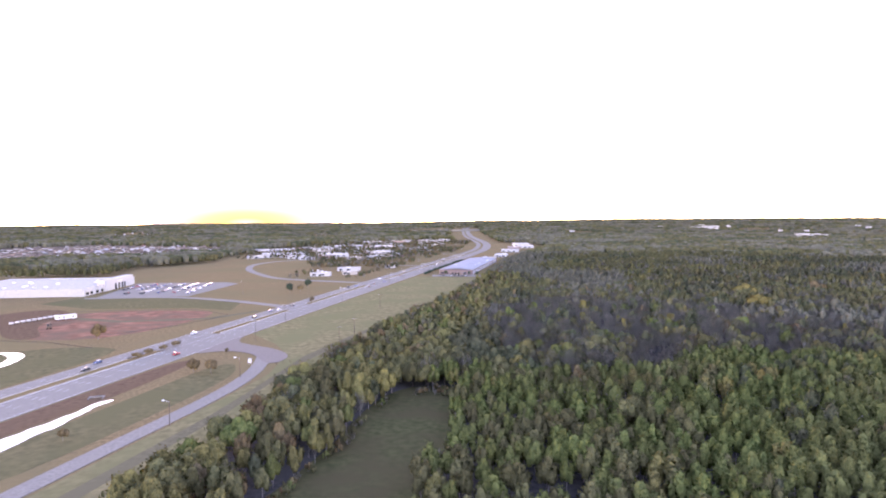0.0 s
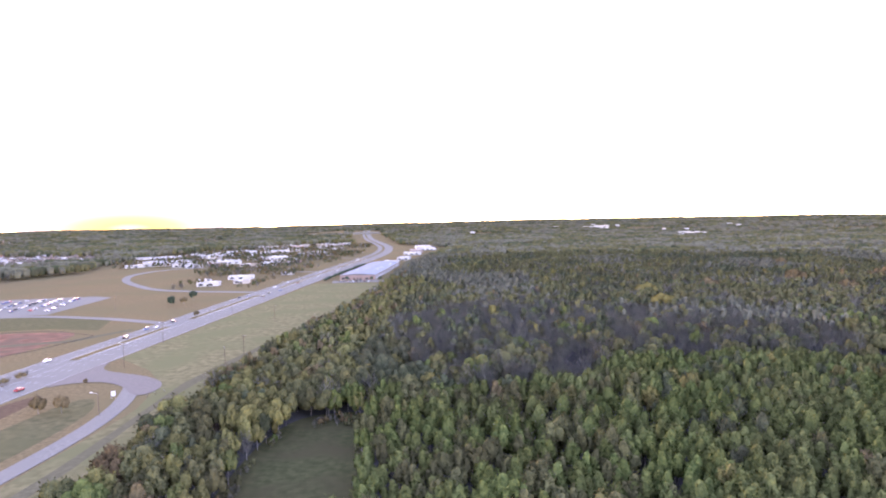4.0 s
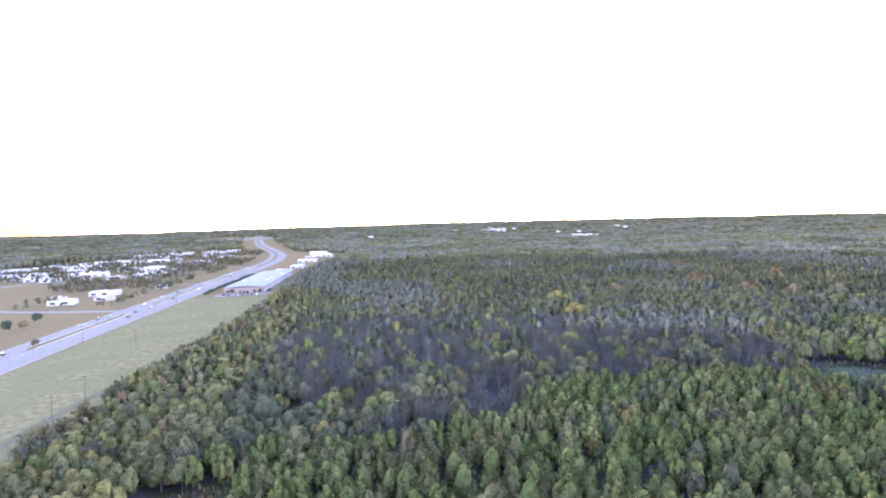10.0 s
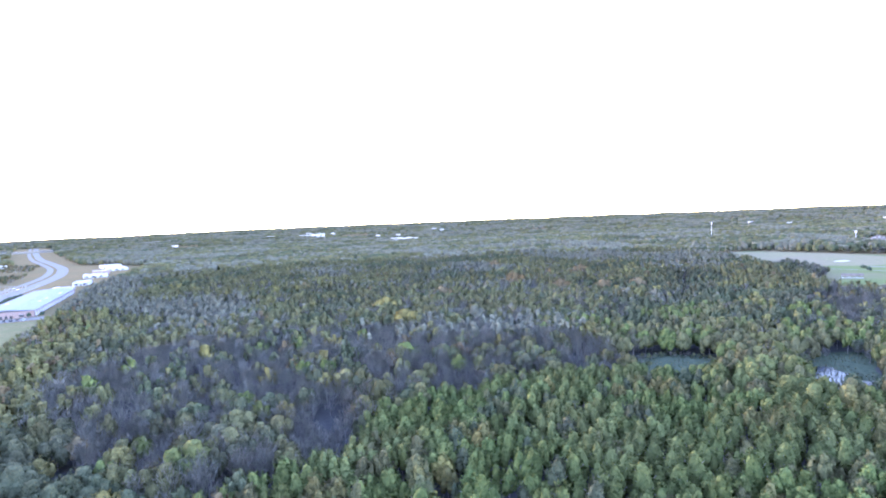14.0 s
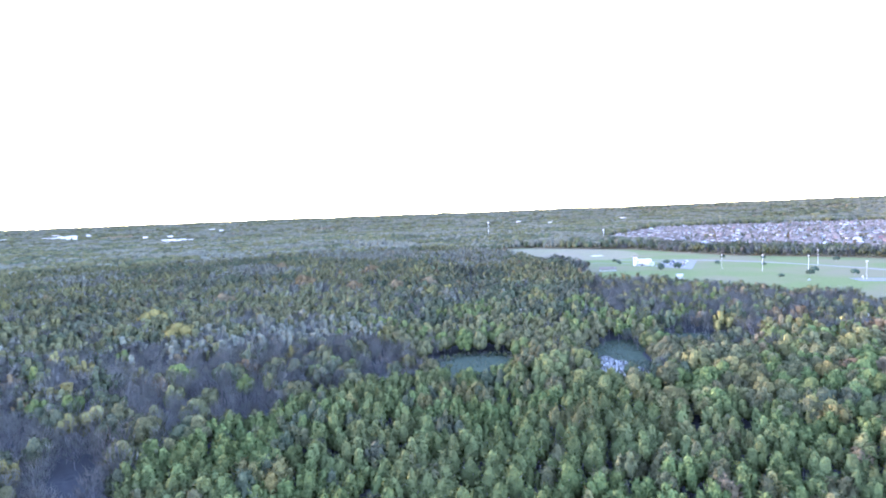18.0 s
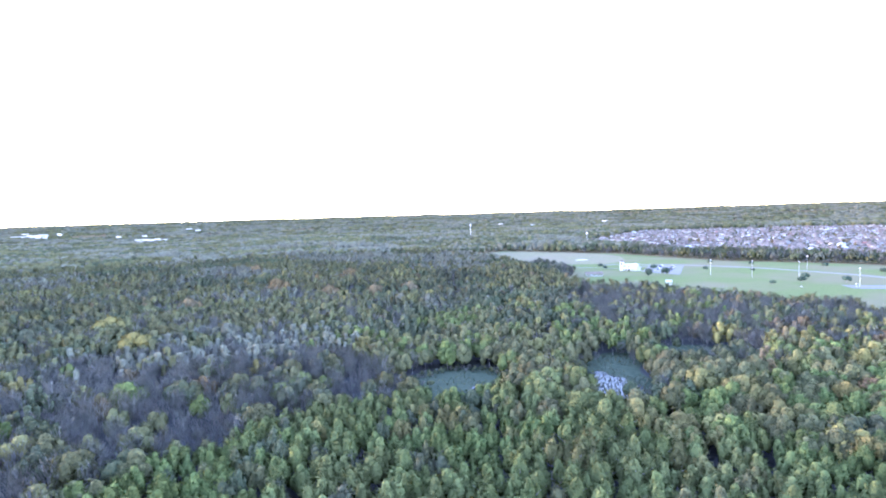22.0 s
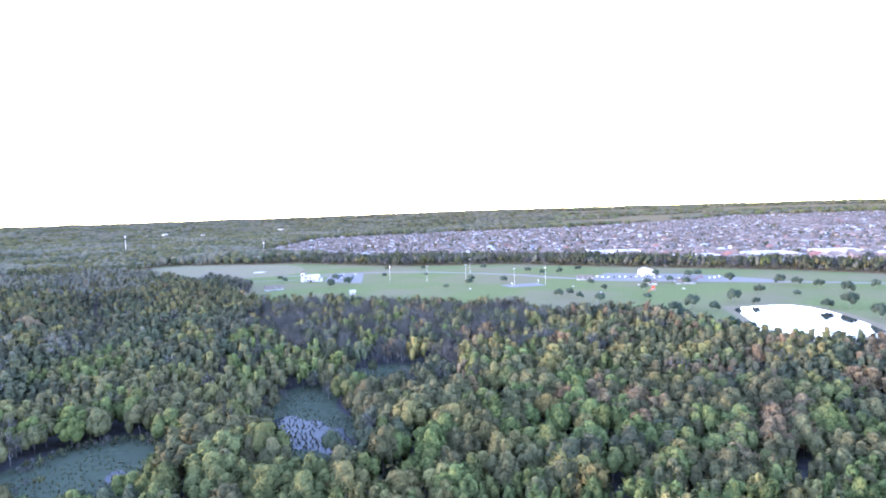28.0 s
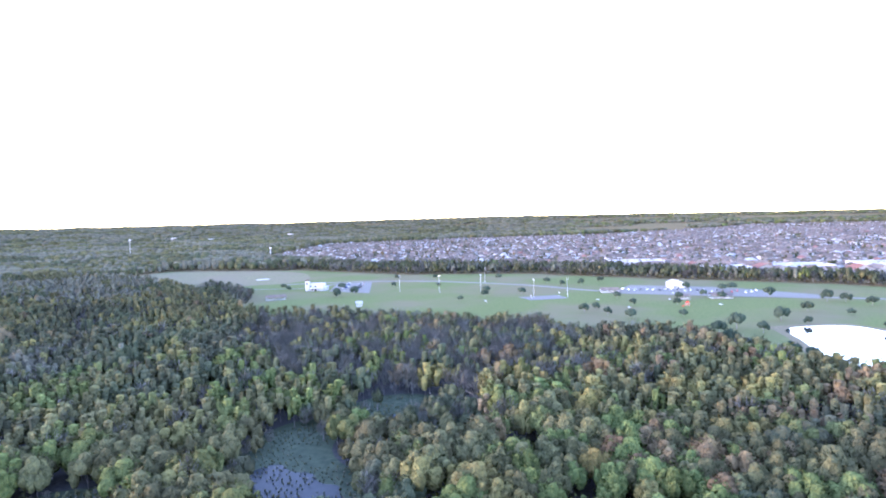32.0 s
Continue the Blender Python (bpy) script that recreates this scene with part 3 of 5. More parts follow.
patch("clearing", rounded(widened(OPEN[2], 1.14)), 0.08, M_CLEAR, "dark grass clearing among trees")
patch("marsh", rounded(widened(OPEN[4], 1.12)), 0.08, M_MARSH, "grey-green marsh grass between trees")
patch("pool_floor", rounded(widened(OPEN[5], 1.12)), 0.075, M_MARSH, "dark marshy floor round the pools")
patch("pool_floor", rounded(widened(OPEN[6], 1.12)), 0.09, M_MARSH, "dark marshy floor round the pools")
patch("park_lawn", PARK, 0.08, M_LAWN, "green mown park lawn")
patch("far_field", rounded([(690, 730), (650, 640), (720, 600), (735, 560), (800, 560), (900, 640), (890, 850), (770, 850)]), 0.12, M_DRY, "dull dry field beside the park")
patch("sand_pit", rounded([(768, 624), (778, 634), (794, 627), (788, 616), (776, 617)]), 0.17, M_SAND, "bare pale sand in the field")
patch("construction_ground", rounded([(-400, 342), (-353, 302), (-284, 317), (-277, 425), (-311, 436), (-393, 412)]), 0.06, M_DIRT, "reddish bare earth of a building site")
patch("ditch_bank", rounded([(-209, 100), (-209, 262), (-203, 284), (-196, 272), (-193, 222), (-193, 205), (-195, 160), (-196, 100)]), 0.06, M_BROWN, "brown bare bank between highway and ditch")
patch("site_track", [(-400, 380), (-330, 372), (-270, 398), (-252, 440), (-258, 443), (-276, 404), (-331, 379), (-400, 388)], 0.09, M_TRACK2, "pale wheel track across the building site")
patch("site_ground", rounded([(-455, 360), (-400, 342), (-353, 302), (-330, 312), (-380, 350), (-394, 404), (-440, 420)]), 0.065, M_BROWN, "brown churned ground of the building site")
patch("store_verge", [(-470, 484), (-372, 508), (-300, 492), (-280, 440), (-320, 446), (-400, 424), (-470, 440)], 0.055, M_LAWN2, "dull green grass below the store")
patch("verge", rounded([(-290, 120), (-252, 120), (-252, 290), (-276, 300), (-320, 280), (-330, 200)]), 0.055, M_LAWN2, "dull green grass beside the highway")
patch("island", rounded([(-186, 120), (-160, 120), (-160, 240), (-166, 266), (-178, 280), (-184, 262), (-184, 214)]), 0.055, M_LAWN2, "dull green grass between ditch and service road")
patch("estate_ground", OPEN[7], 0.06, M_YARD, "paved and grassy ground of the housing estate")
patch("town_ground", OPEN[1], 0.06, M_YARD, "paved and grassy ground of the western town")
patch("bare_field", [(1990, 661), (2103, 303), (2500, 130), (2380, 420), (2250, 700)], 0.5, M_DIRT, "bare brown field beyond the estate")


def water(pts, label, mat_=None):
    return patch("water", rounded(pts), 0.14, mat_ or M_WATER, label)


water([(524, 92), (538, 66), (541, 48), (530, 37), (505, 29), (470, 25), (430, 26), (408, 35), (428, 52), (423, 64), (421, 80), (431, 92), (460, 89), (493, 88)], "still park lake mirroring the sky")
patch("lake_bank", [(530, 97), (544, 68), (547, 46), (533, 31), (505, 23), (466, 18), (424, 19), (400, 34), (420, 54), (416, 82), (428, 98), (460, 95), (494, 94)], 0.11, M_BANK, "muddy brown bank of the lake")
water([(-194, 130), (-193.6, 164), (-191.8, 169), (-193.2, 175), (-191, 180), (-192.4, 187), (-191, 193), (-192.6, 199), (-193.4, 205), (-191, 210), (-188.6, 211), (-188.4, 206), (-189.6, 201), (-187.2, 194), (-186.8, 186), (-183.8, 178), (-185.4, 172), (-184.2, 166), (-182.6, 156), (-182, 130)], "narrow ditch of bright standing water")
water([(-322, 272), (-307, 276), (-295, 266), (-287, 246), (-291, 243), (-301, 262), (-312, 269)], "curved ditch of bright standing water")
water([(234, 258), (238, 268), (236, 274), (243, 279), (247, 288), (254, 294), (262, 296), (268, 290), (262, 284), (264, 277), (257, 272), (258, 265), (250, 262), (246, 254), (239, 253)], "shallow dark pool between trees", M_POOL)
water([(304, 280), (320, 274), (315, 263), (301, 269)], "shallow dark pool between trees", M_POOL)
water([(203, 316), (211, 322), (214, 316), (207, 312)], "shallow dark pool at the marsh edge", M_POOL)


# ---- roads ----
def strip(name, line, width, mat_, label, top=0.16, kind="structure", parent=None):
    """A slab along a line, with real edges."""
    pts = [Vector(p) for p in line]
    bm = bmesh.new()
    rows = []
    for k, p in enumerate(pts):
        d = (pts[min(k + 1, len(pts) - 1)] - pts[max(k - 1, 0)]).normalized()
        o = Vector((d.y, -d.x)) * width / 2
        z = float(rise(p.x, p.y))
        rows.append([bm.verts.new((q.x, q.y, z + h)) for q, h in ((p - o, -0.05), (p - o, top), (p + o, top), (p + o, -0.05))])
    for a, b in zip(rows, rows[1:]):
        for i in range(3):
            bm.faces.new((a[i], a[i + 1], b[i + 1], b[i]))
    for r in (rows[0], rows[-1]):
        bm.faces.new(r)
    bmesh.ops.recalc_face_normals(bm, faces=bm.faces[:])
    ob = part(name, bm, mat_, parent, label)
    return tagged(ob, label, kind=kind) if parent is None else ob


def smooth_line(pts, n=8):
    """A curve through the points."""
    p = [np.array(q, float) for q in pts]
    p = [2 * p[0] - p[1]] + p + [2 * p[-1] - p[-2]]
    out = []
    for a, b, c, d in zip(p, p[1:], p[2:], p[3:]):
        for k in range(n):
            t = k / n
            out.append(0.5 * ((2 * b) + (c - a) * t + (2 * a - 5 * b + 4 * c - d) * t * t + (3 * b - a - 3 * c + d) * t ** 3))
    return [tuple(q) for q in out] + [tuple(p[-2])]


HWY = [(-234, -400), (-234, 0), (-234, 300), (-234, 700), (-232, 1000), (-231, 1250), (-240, 1440), (-277, 1690), (-350, 1990), (-438, 2340), (-565, 2940), (-670, 3500)]


def offset(line, d):
    out = []
    for k, p in enumerate(line):
        a, b = line[max(k - 1, 0)], line[min(k + 1, len(line) - 1)]
        v = Vector((b[0] - a[0], b[1] - a[1])).normalized()
        out.append((p[0] + v.y * d, p[1] - v.x * d))
    return out


CURVE = smooth_line(HWY, 10)
strip("road", offset(CURVE, -9.0), 11.6, M_ROAD, "pale concrete carriageway of the highway")
strip("road", offset(CURVE, 13.5), 20.6, M_ROAD, "pale concrete carriageway with turning lanes")
for y0, y1 in ((296, 348), (452, 486), (636, 700)):
    strip("road", [(-234, y0), (-234, y1)], 7.0, M_ROAD, "paved opening in the highway median", 0.15)
strip("service_road", smooth_line([(-151, -60), (-151, 60), (-151, 160), (-151, 225), (-156, 262), (-165, 288), (-172, 302)]), 7.6, M_ROAD, "pale two-lane service road")
patch("junction", rounded([(-211, 290), (-203, 300), (-190, 304), (-174, 297), (-160, 280), (-153, 284), (-155, 300), (-170, 313), (-190, 320), (-203, 326), (-209, 340), (-211, 352)]), 0.19, M_PINK, "reddish concrete junction mouth")
strip("side_road", smooth_line([(-247, 466), (-262, 474), (-317, 493), (-384, 503), (-460, 480)]), 9, M_ROAD, "pale access road to the store")
strip("side_road", smooth_line([(-247, 660), (-270, 662), (-361, 684), (-420, 732), (-484, 811), (-520, 900), (-505, 985), (-440, 1010)]), 10, M_ROAD, "pale curving road to the shops")
strip("side_road", [(-247, 905), (-330, 915), (-420, 960)], 8, M_ROAD, "pale road to the shops")
strip("side_road", [(-248, 1210), (-340, 1225), (-440, 1270)], 8, M_ROAD, "pale road to the shops")
strip("overpass", [(-820, 2890), (-508, 3062), (-212, 3362), (40, 3560)], 22, M_ROAD, "far concrete highway overpass", 9)
strip("park_road", smooth_line([(730, 560), (766, 480), (774, 392), (745, 282), (708, 217), (690, 150), (680, 61), (666, -44), (640, -140)]), 8, M_ROAD, "pale park road")
strip("park_path", smooth_line([(676, 600), (690, 540), (700, 512), (748, 500)]), 4, M_ROAD, "pale path to the white building")
patch("car_park", [(674, 478), (747, 502), (762, 466), (664, 428)], 0.2, M_ROAD, "pale concrete car park in the park")
patch("car_park", [(686, 196), (752, 176), (742, 100), (728, 70), (690, 20), (668, 24), (676, 110)], 0.2, M_ROAD, "pale concrete parking beside the shed")
patch("car_park", [(-453, 486), (-372, 513), (-386, 624), (-408, 634), (-505, 606)], 0.2, M_ROAD, "pale concrete store car park")
patch("forecourt", [(-186, 742), (-124, 752), (-126, 775), (-190, 765)], 0.2, M_ROAD, "pale concrete forecourt")
bm = bmesh.new()
for y in range(60, 900, 12):
    for x in (-241, -245, -227.5, -223.8, -220):
        box(bm, x - 0.12, x + 0.12, y, y + 3.2, 0.165, 0.172)
for x in (-248.2, -237.7, -230.2, -211):
    for y in range(0, 1200, 40):
        box(bm, x - 0.1, x + 0.1, y, y + 39, 0.165, 0.172)
tagged(part("lane_markings", bm, M_PAINT), "faded white lane and edge lines", "road marking", kind="stuff")
bm = bmesh.new()
for x in (-237.2, -231.0):
    for y0, y1 in ((-100, 294), (350, 450), (488, 634), (702, 1200)):
        box(bm, x - 0.15, x + 0.15, y0, y1, 0, 0.3)
tagged(part("kerb", bm, M_KERB), "pale concrete kerbs of the median", kind="structure")
patch("median", [(-237, -100), (-231, -100), (-231, 294), (-237, 294)], 0.22, M_GROUND, "dry grass median strip")
for y0, y1 in ((350, 450), (488, 634), (702, 1200)):
    patch("median", [(-237, y0), (-231, y0), (-231, y1), (-237, y1)], 0.22, M_GROUND, "dry grass median strip")

# ---- materials of things ----
M_GLASS = material("dark_window_glass", (0.03, 0.035, 0.04), (0.05, 0.055, 0.06), 0.5, 0.1, rough=0.08, spec=0.6)
M_RUBBER = material("black_rubber", (0.02, 0.02, 0.02), (0.03, 0.03, 0.03), 5, 0.5)
M_METAL = material("galvanised_metal", (0.45, 0.46, 0.47), (0.55, 0.56, 0.57), 2, 0.2, rough=0.5, metal=0.5)
M_WHITE = material("white_painted_metal", (0.5, 0.5, 0.5), (0.58, 0.58, 0.575), 2, 0.2, rough=0.5)
M_POLE = material("brown_wooden_pole", (0.09, 0.07, 0.055), (0.14, 0.11, 0.085), 3, 0.3)
M_ROOFW = material("white_roof_membrane", (0.25, 0.25, 0.255), (0.36, 0.36, 0.365), 0.3, 0.03, rough=0.6)
M_ROOFB = material("blue_metal_roof", (0.185, 0.20, 0.22), (0.245, 0.26, 0.28), 0.3, 0.05, rough=0.45)
M_ROOFG = material("grey_shingle_roof", (0.082, 0.069, 0.056), (0.140, 0.118, 0.096), 0.3, 0.02, island=0.25, obj=0.2)
M_ROOFT = material("tan_shingle_roof", (0.125, 0.100, 0.082), (0.185, 0.150, 0.122), 0.3, 0.02, island=0.25, obj=0.2)
M_ROOFR = material("red_tile_roof", (0.17, 0.09, 0.072), (0.22, 0.115, 0.09), 0.3, 0.02, island=0.15)
M_BRICK = material("red_brick_wall", (0.19, 0.145, 0.13), (0.25, 0.19, 0.17), 0.8, 0.1, obj=0.15, island=0.15)
M_CREAM = material("cream_wall", (0.24, 0.22, 0.20), (0.32, 0.295, 0.27), 0.5, 0.1, obj=0.15, island=0.15)
M_RED = material("red_plastic", (0.5, 0.05, 0.03), (0.6, 0.08, 0.05), 1, 0.2, rough=0.5)
M_LAMP = material("lamp_lens", (0.8, 0.8, 0.78), (0.85, 0.85, 0.83), 1, 0.2, rough=0.2)
PAINTS = [material(n + "_car_paint", a, tuple(min(1, v * 1.1) for v in a), 0.5, 0.2, rough=0.35, spec=0.15) for n, a in
          (("white", (0.72, 0.72, 0.72)), ("silver", (0.42, 0.43, 0.45)), ("black", (0.02, 0.02, 0.025)), ("red", (0.35, 0.03, 0.03)), ("blue", (0.05, 0.09, 0.2)))]


def holder(name, label, category, group="", x=0.0, y=0.0, z=0.0, turn=0.0):
    ob = new(name)
    ob.empty_display_size = 1
    ob.matrix_basis = pose(x, y, z, 0, 0, turn)
    return tagged(ob, label, category, group)


def boxpart(name, b, mat_, parent, label="", bevel=0.0):
    bm = bmesh.new()
    box(bm, *b)
    if bevel:
        bmesh.ops.bevel(bm, geom=bm.edges[:], offset=bevel, segments=2, affect="EDGES", profile=0.6)
    return part(name, bm, mat_, parent, label)


def cone(bm, foot, tip, r0, r1, n=8):
    a, b = Vector(foot), Vector(tip)
    d = b - a
    m = Matrix.Translation((a + b) / 2) @ d.to_track_quat("Z", "Y").to_matrix().to_4x4()
    bmesh.ops.create_cone(bm, cap_ends=True, segments=n, radius1=r0, radius2=r1, depth=d.length, matrix=m)


def rodpart(name, rods, mat_, parent, label="", n=8):
    bm = bmesh.new()
    for foot, tip, r0, r1 in rods:
        cone(bm, foot, tip, r0, r1, n)
    return part(name, bm, mat_, parent, label)


# ---- vehicles ----
def build_car(paint, label, tall=0.0, bed=False):
    """Nose along +y."""
    ob = holder("car", label, "car", "vehicles")
    bm = bmesh.new()
    box(bm, -0.9, 0.9, -2.3, 2.3, 0.35, 0.95 + tall)
    bmesh.ops.bevel(bm, geom=bm.edges[:], offset=0.16, segments=2, affect="EDGES", profile=0.6)
    body = part("body", bm, paint, ob)
    for sx in (-0.62, 0.62):
        boxpart("headlight", (sx - 0.2, sx + 0.2, 2.26, 2.33, 0.62, 0.78), M_LAMP, body, "clear headlight")
        boxpart("tail_light", (sx - 0.2, sx + 0.2, -2.33, -2.26, 0.66, 0.82), M_RED, body, "red tail light")
    bm = bmesh.new()
    y0, y1 = (-0.4, 1.3) if bed else (-1.9, 1.1)
    vs = box(bm, -0.82, 0.82, y0, y1, 0.9 + tall, 1.45 + tall)
    for v in vs:
        if v.co.z > 1.2 + tall:
            v.co.x *= 0.8
            v.co.y = v.co.y * 0.72 - 0.1
    part("cabin_glass", bm, M_GLASS, ob, "dark tinted windows")
    bm = bmesh.new()
    vs = box(bm, -0.68, 0.68, y0 * 0.74 - 0.08, y1 * 0.74 - 0.12, 1.44 + tall, 1.52 + tall)
    bmesh.ops.bevel(bm, geom=bm.edges[:], offset=0.03, segments=1, affect="EDGES")
    part("roof_panel", bm, paint, ob)
    for sx in (-0.82, 0.82):
        for sy in (-1.45, 1.45):
            bm = bmesh.new()
            bmesh.ops.create_cone(bm, cap_ends=True, segments=12, radius1=0.34, radius2=0.34, depth=0.24, matrix=Matrix.Translation((sx, sy, 0.34)) @ Matrix.Rotation(radians(90), 4, "Y"))
            part("wheel", bm, M_RUBBER, ob, "black rubber tyre")
    return ob


CARS = [build_car(PAINTS[0], "white saloon car with dark windows"), build_car(PAINTS[1], "silver saloon car with dark windows"),
        build_car(PAINTS[2], "black tall car with dark windows", 0.25), build_car(PAINTS[3], "red saloon car with dark windows"),
        build_car(PAINTS[0], "white pickup with an open bed", 0.2, True), build_car(PAINTS[4], "dark blue car with dark windows", 0.1)]
used = [0] * len(CARS)


def place_car(kind, x, y, turn, z=0.165):
    m = pose(x, y, z, 0, 0, turn)
    if used[kind]:
        copy_thing(CARS[kind], m)
    else:
        CARS[kind].matrix_basis = m
        used[kind] = 1


prng = random.Random(5)
for k, x, y in ((2, -239, 248), (5, -245.5, 263), (3, -217.5, 288), (4, -246, 344), (2, -240.5, 409), (5, -244.5, 440), (1, -240.5, 447), (2, -240, 470),
                (2, -245, 608), (5, -240.5, 620), (2, -224, 617), (2, -228, 644), (5, -224, 668), (0, -241, 700), (2, -227, 742), (1, -245, 760), (2, -240.5, 800), (0, -226, 830),
                (1, -241, 900), (0, -224, 930), (2, -228, 1000), (0, -243, 1060), (1, -226, 1120), (0, -239, 1160)):
    place_car(k, x, y, 180 if x < -234 else 0)
# store car park: rows running from the front
for row in range(6):
    for col in range(16):
        if prng.random() < 0.62:
            u, v = 16 + row * 15 + prng.uniform(-0.4, 0.4), 12 + col * 6.2
            place_car(prng.choice((0, 1, 1, 2, 2, 2, 5, 3, 4, 5)), -470 + u * 0.95 - v * 0.31, 494 + u * 0.31 + v * 0.95 * 0.93, 72 + prng.choice((0, 180)), 0.21)
for k in range(16):
    place_car(prng.choice((0, 1, 2, 2, 5)), 690 + (k % 8) * 7.5 + prng.uniform(-0.5, 0.5), 452 + (k % 8) * 2.6 + (k // 8) * 16, 20 + prng.choice((0, 180)), 0.21)
for k in range(22):
    place_car(prng.choice((0, 0, 1, 2, 3, 4)), 706 + prng.uniform(-7, 12), 184 - k * 5.6, 80, 0.21)
for k in range(8):
    place_car(prng.choice((0, 1, 2)), -178 + k * 5, 753 + prng.uniform(-1, 1), prng.choice((0, 180)), 0.21)


# ---- poles, lamps, signs ----
def street_lamp(x, y, turn, h=9.5):
    ob = holder("street_lamp", "dark wooden pole with a lamp on an arm", "street lamp", "roadside lamps", x, y, 0, turn)
    rodpart("pole", [((0, 0, 0), (0, 0, h), 0.19, 0.13)], M_POLE, ob)
    rodpart("arm", [((0, 0, h - 0.7), (-2.2, 0, h - 0.2), 0.05, 0.04)], M_METAL, ob)
    boxpart("lamp_head", (-3.0, -2.1, -0.2, 0.2, h - 0.3, h - 0.08), M_LAMP, ob, "pale lamp head", 0.05)


for x, y in ((-145.5, 188), (-157.5, 254), (-145.5, 120)):
    street_lamp(x, y, 0)


def utility_pole(x, y, h, turn=0):
    ob = holder("utility_pole", "brown wooden utility pole with a crossarm", "utility pole", "utility poles", x, y, 0, turn)
    rodpart("pole", [((0, 0, 0), (0, 0, h), 0.2, 0.13)], M_POLE, ob)
    boxpart("crossarm", (-1.3, 1.3, -0.07, 0.07, h - 0.9, h - 0.75), M_POLE, ob)
    for sx in (-1.2, -0.4, 0.4, 1.2):
        rodpart("insulator", [((sx, 0, h - 0.75), (sx, 0, h - 0.5), 0.06, 0.04)], M_WHITE, ob, "pale insulator", 6)


for x, y, h in ((-134, 318, 14), (-140, 357, 12), (-163, 474, 12), (-327, 536, 13)):
    utility_pole(x, y, h)


def highway_light(x, y, h=13.0):
    ob = holder("highway_light", "tall grey steel highway light with two arms", "street lamp", "highway lights", x, y, 0)
    rodpart("pole", [((0, 0, 0), (0, 0, h), 0.16, 0.09)], M_POLE, ob)
    for sx in (-1, 1):
        rodpart("arm", [((0, 0, h - 0.3), (sx * 1.9, 0, h), 0.05, 0.04)], M_METAL, ob)
        boxpart("lamp_head", (sx * 2.2 - 0.4, sx * 2.2 + 0.4, -0.18, 0.18, h - 0.05, h + 0.12), M_LAMP, ob, "pale lamp head", 0.04)


for x, y in ((-194, 331), (-207, 394), (-207, 500), (-206, 632), (-206, 687), (-206, 780), (-206, 880), (-206, 980)):
    highway_light(x, y)
ob = holder("signboard", "small white sign board beside the junction", "sign", "", -166, 277, 0, 20)
boxpart("board", (-0.9, 0.9, -0.06, 0.06, 1.0, 3.2), M_WHITE, ob, "blank white board", 0.03)
for sx in (-0.6, 0.6):
    rodpart("post", [((sx, 0, 0), (sx, 0, 1.1), 0.05, 0.05)], M_METAL, ob)
for x, y in ((-150, 282), (-148, 286), (-152, 279)):
    ob = holder("marker_post", "short dark roadside marker post", "post", "marker posts", x, y)
    rodpart("post", [((0, 0, 0), (0, 0, 1.3), 0.09, 0.08)], M_POLE, ob)
    boxpart("reflector", (-0.07, 0.07, -0.1, -0.07, 1.0, 1.2), M_WHITE, ob, "pale reflector")
ob = holder("drain_headwall", "grey concrete drain headwall in the ditch", "drain", "", -199, 212, 0, 30)
boxpart("slab", (-3, 3, -0.4, 0.4, 0, 0.7), M_ASPHALT, ob, "", 0.06)
for sx in (-2.7, 2.7):
    boxpart("wing_wall", (sx - 0.2, sx + 0.2, -3, -0.4, 0, 0.5), M_ASPHALT, ob, "", 0.05)


# ---- halls, shops and houses ----
def hall(name, label, x, y, turn, w, d, h, wall, roof, front=(), parapet=0.8, units=0, category="building", group="", doors=1):
    """A flat-roofed building: the front looks along -y before it is turned; the origin is the middle of the front's foot."""
    ob = holder(name, label, category, group, x, y, float(rise(x, y)), turn)
    for n, b in (("front_wall", (-w / 2, w / 2, 0, 0.3, 0, h)), ("back_wall", (-w / 2, w / 2, d - 0.3, d, 0, h)), ("side_wall", (-w / 2, -w / 2 + 0.3, 0.3, d - 0.3, 0, h)), ("side_wall", (w / 2 - 0.3, w / 2, 0.3, d - 0.3, 0, h))):
        boxpart(n, b, wall, ob)
    boxpart("roof", (-w / 2 + 0.3, w / 2 - 0.3, 0.3, d - 0.3, h - parapet - 0.3, h - parapet), roof, ob)
    for k in range(units):
        a, b = prng.uniform(-w * 0.4, w * 0.4), prng.uniform(d * 0.15, d * 0.85)
        boxpart("roof_unit", (a - 1.5, a + 1.5, b - 1.2, b + 1.2, h - parapet, h - parapet + 1.5), M_METAL, ob, "grey roof ventilation unit", 0.1)
    for a, b, c, e in front:
        win = boxpart("window", (a, b, -0.06, 0.02, c, e), M_GLASS, ob, "dark window")
        boxpart("frame", (a - 0.12, b + 0.12, -0.1, 0.0, e, e + 0.14), M_WHITE, win)
    for k in range(doors):
        a = (k - (doors - 1) / 2) * 4
        boxpart("door", (a - 1.1, a + 1.1, -0.08, 0.02, 0, 2.5), M_GLASS, ob, "glazed entrance door")
    return ob


store = hall("store", "large white flat-roofed store with a raised entrance front", -491, 548, 108, 118, 135, 7.5, M_WALL, M_ROOFW, parapet=1.0, units=12, category="store", doors=0)
boxpart("entrance_block", (-18, 50, -2.2, 6, 0, 11.5), M_WALL, store, "raised white entrance block", 0.1)
for a in (-50, -38, -26, 55):
    boxpart("pilaster", (a - 3, a + 3, -0.6, 0.1, 0, 8.4), M_WALL, store, "projecting white wall panel", 0.05)
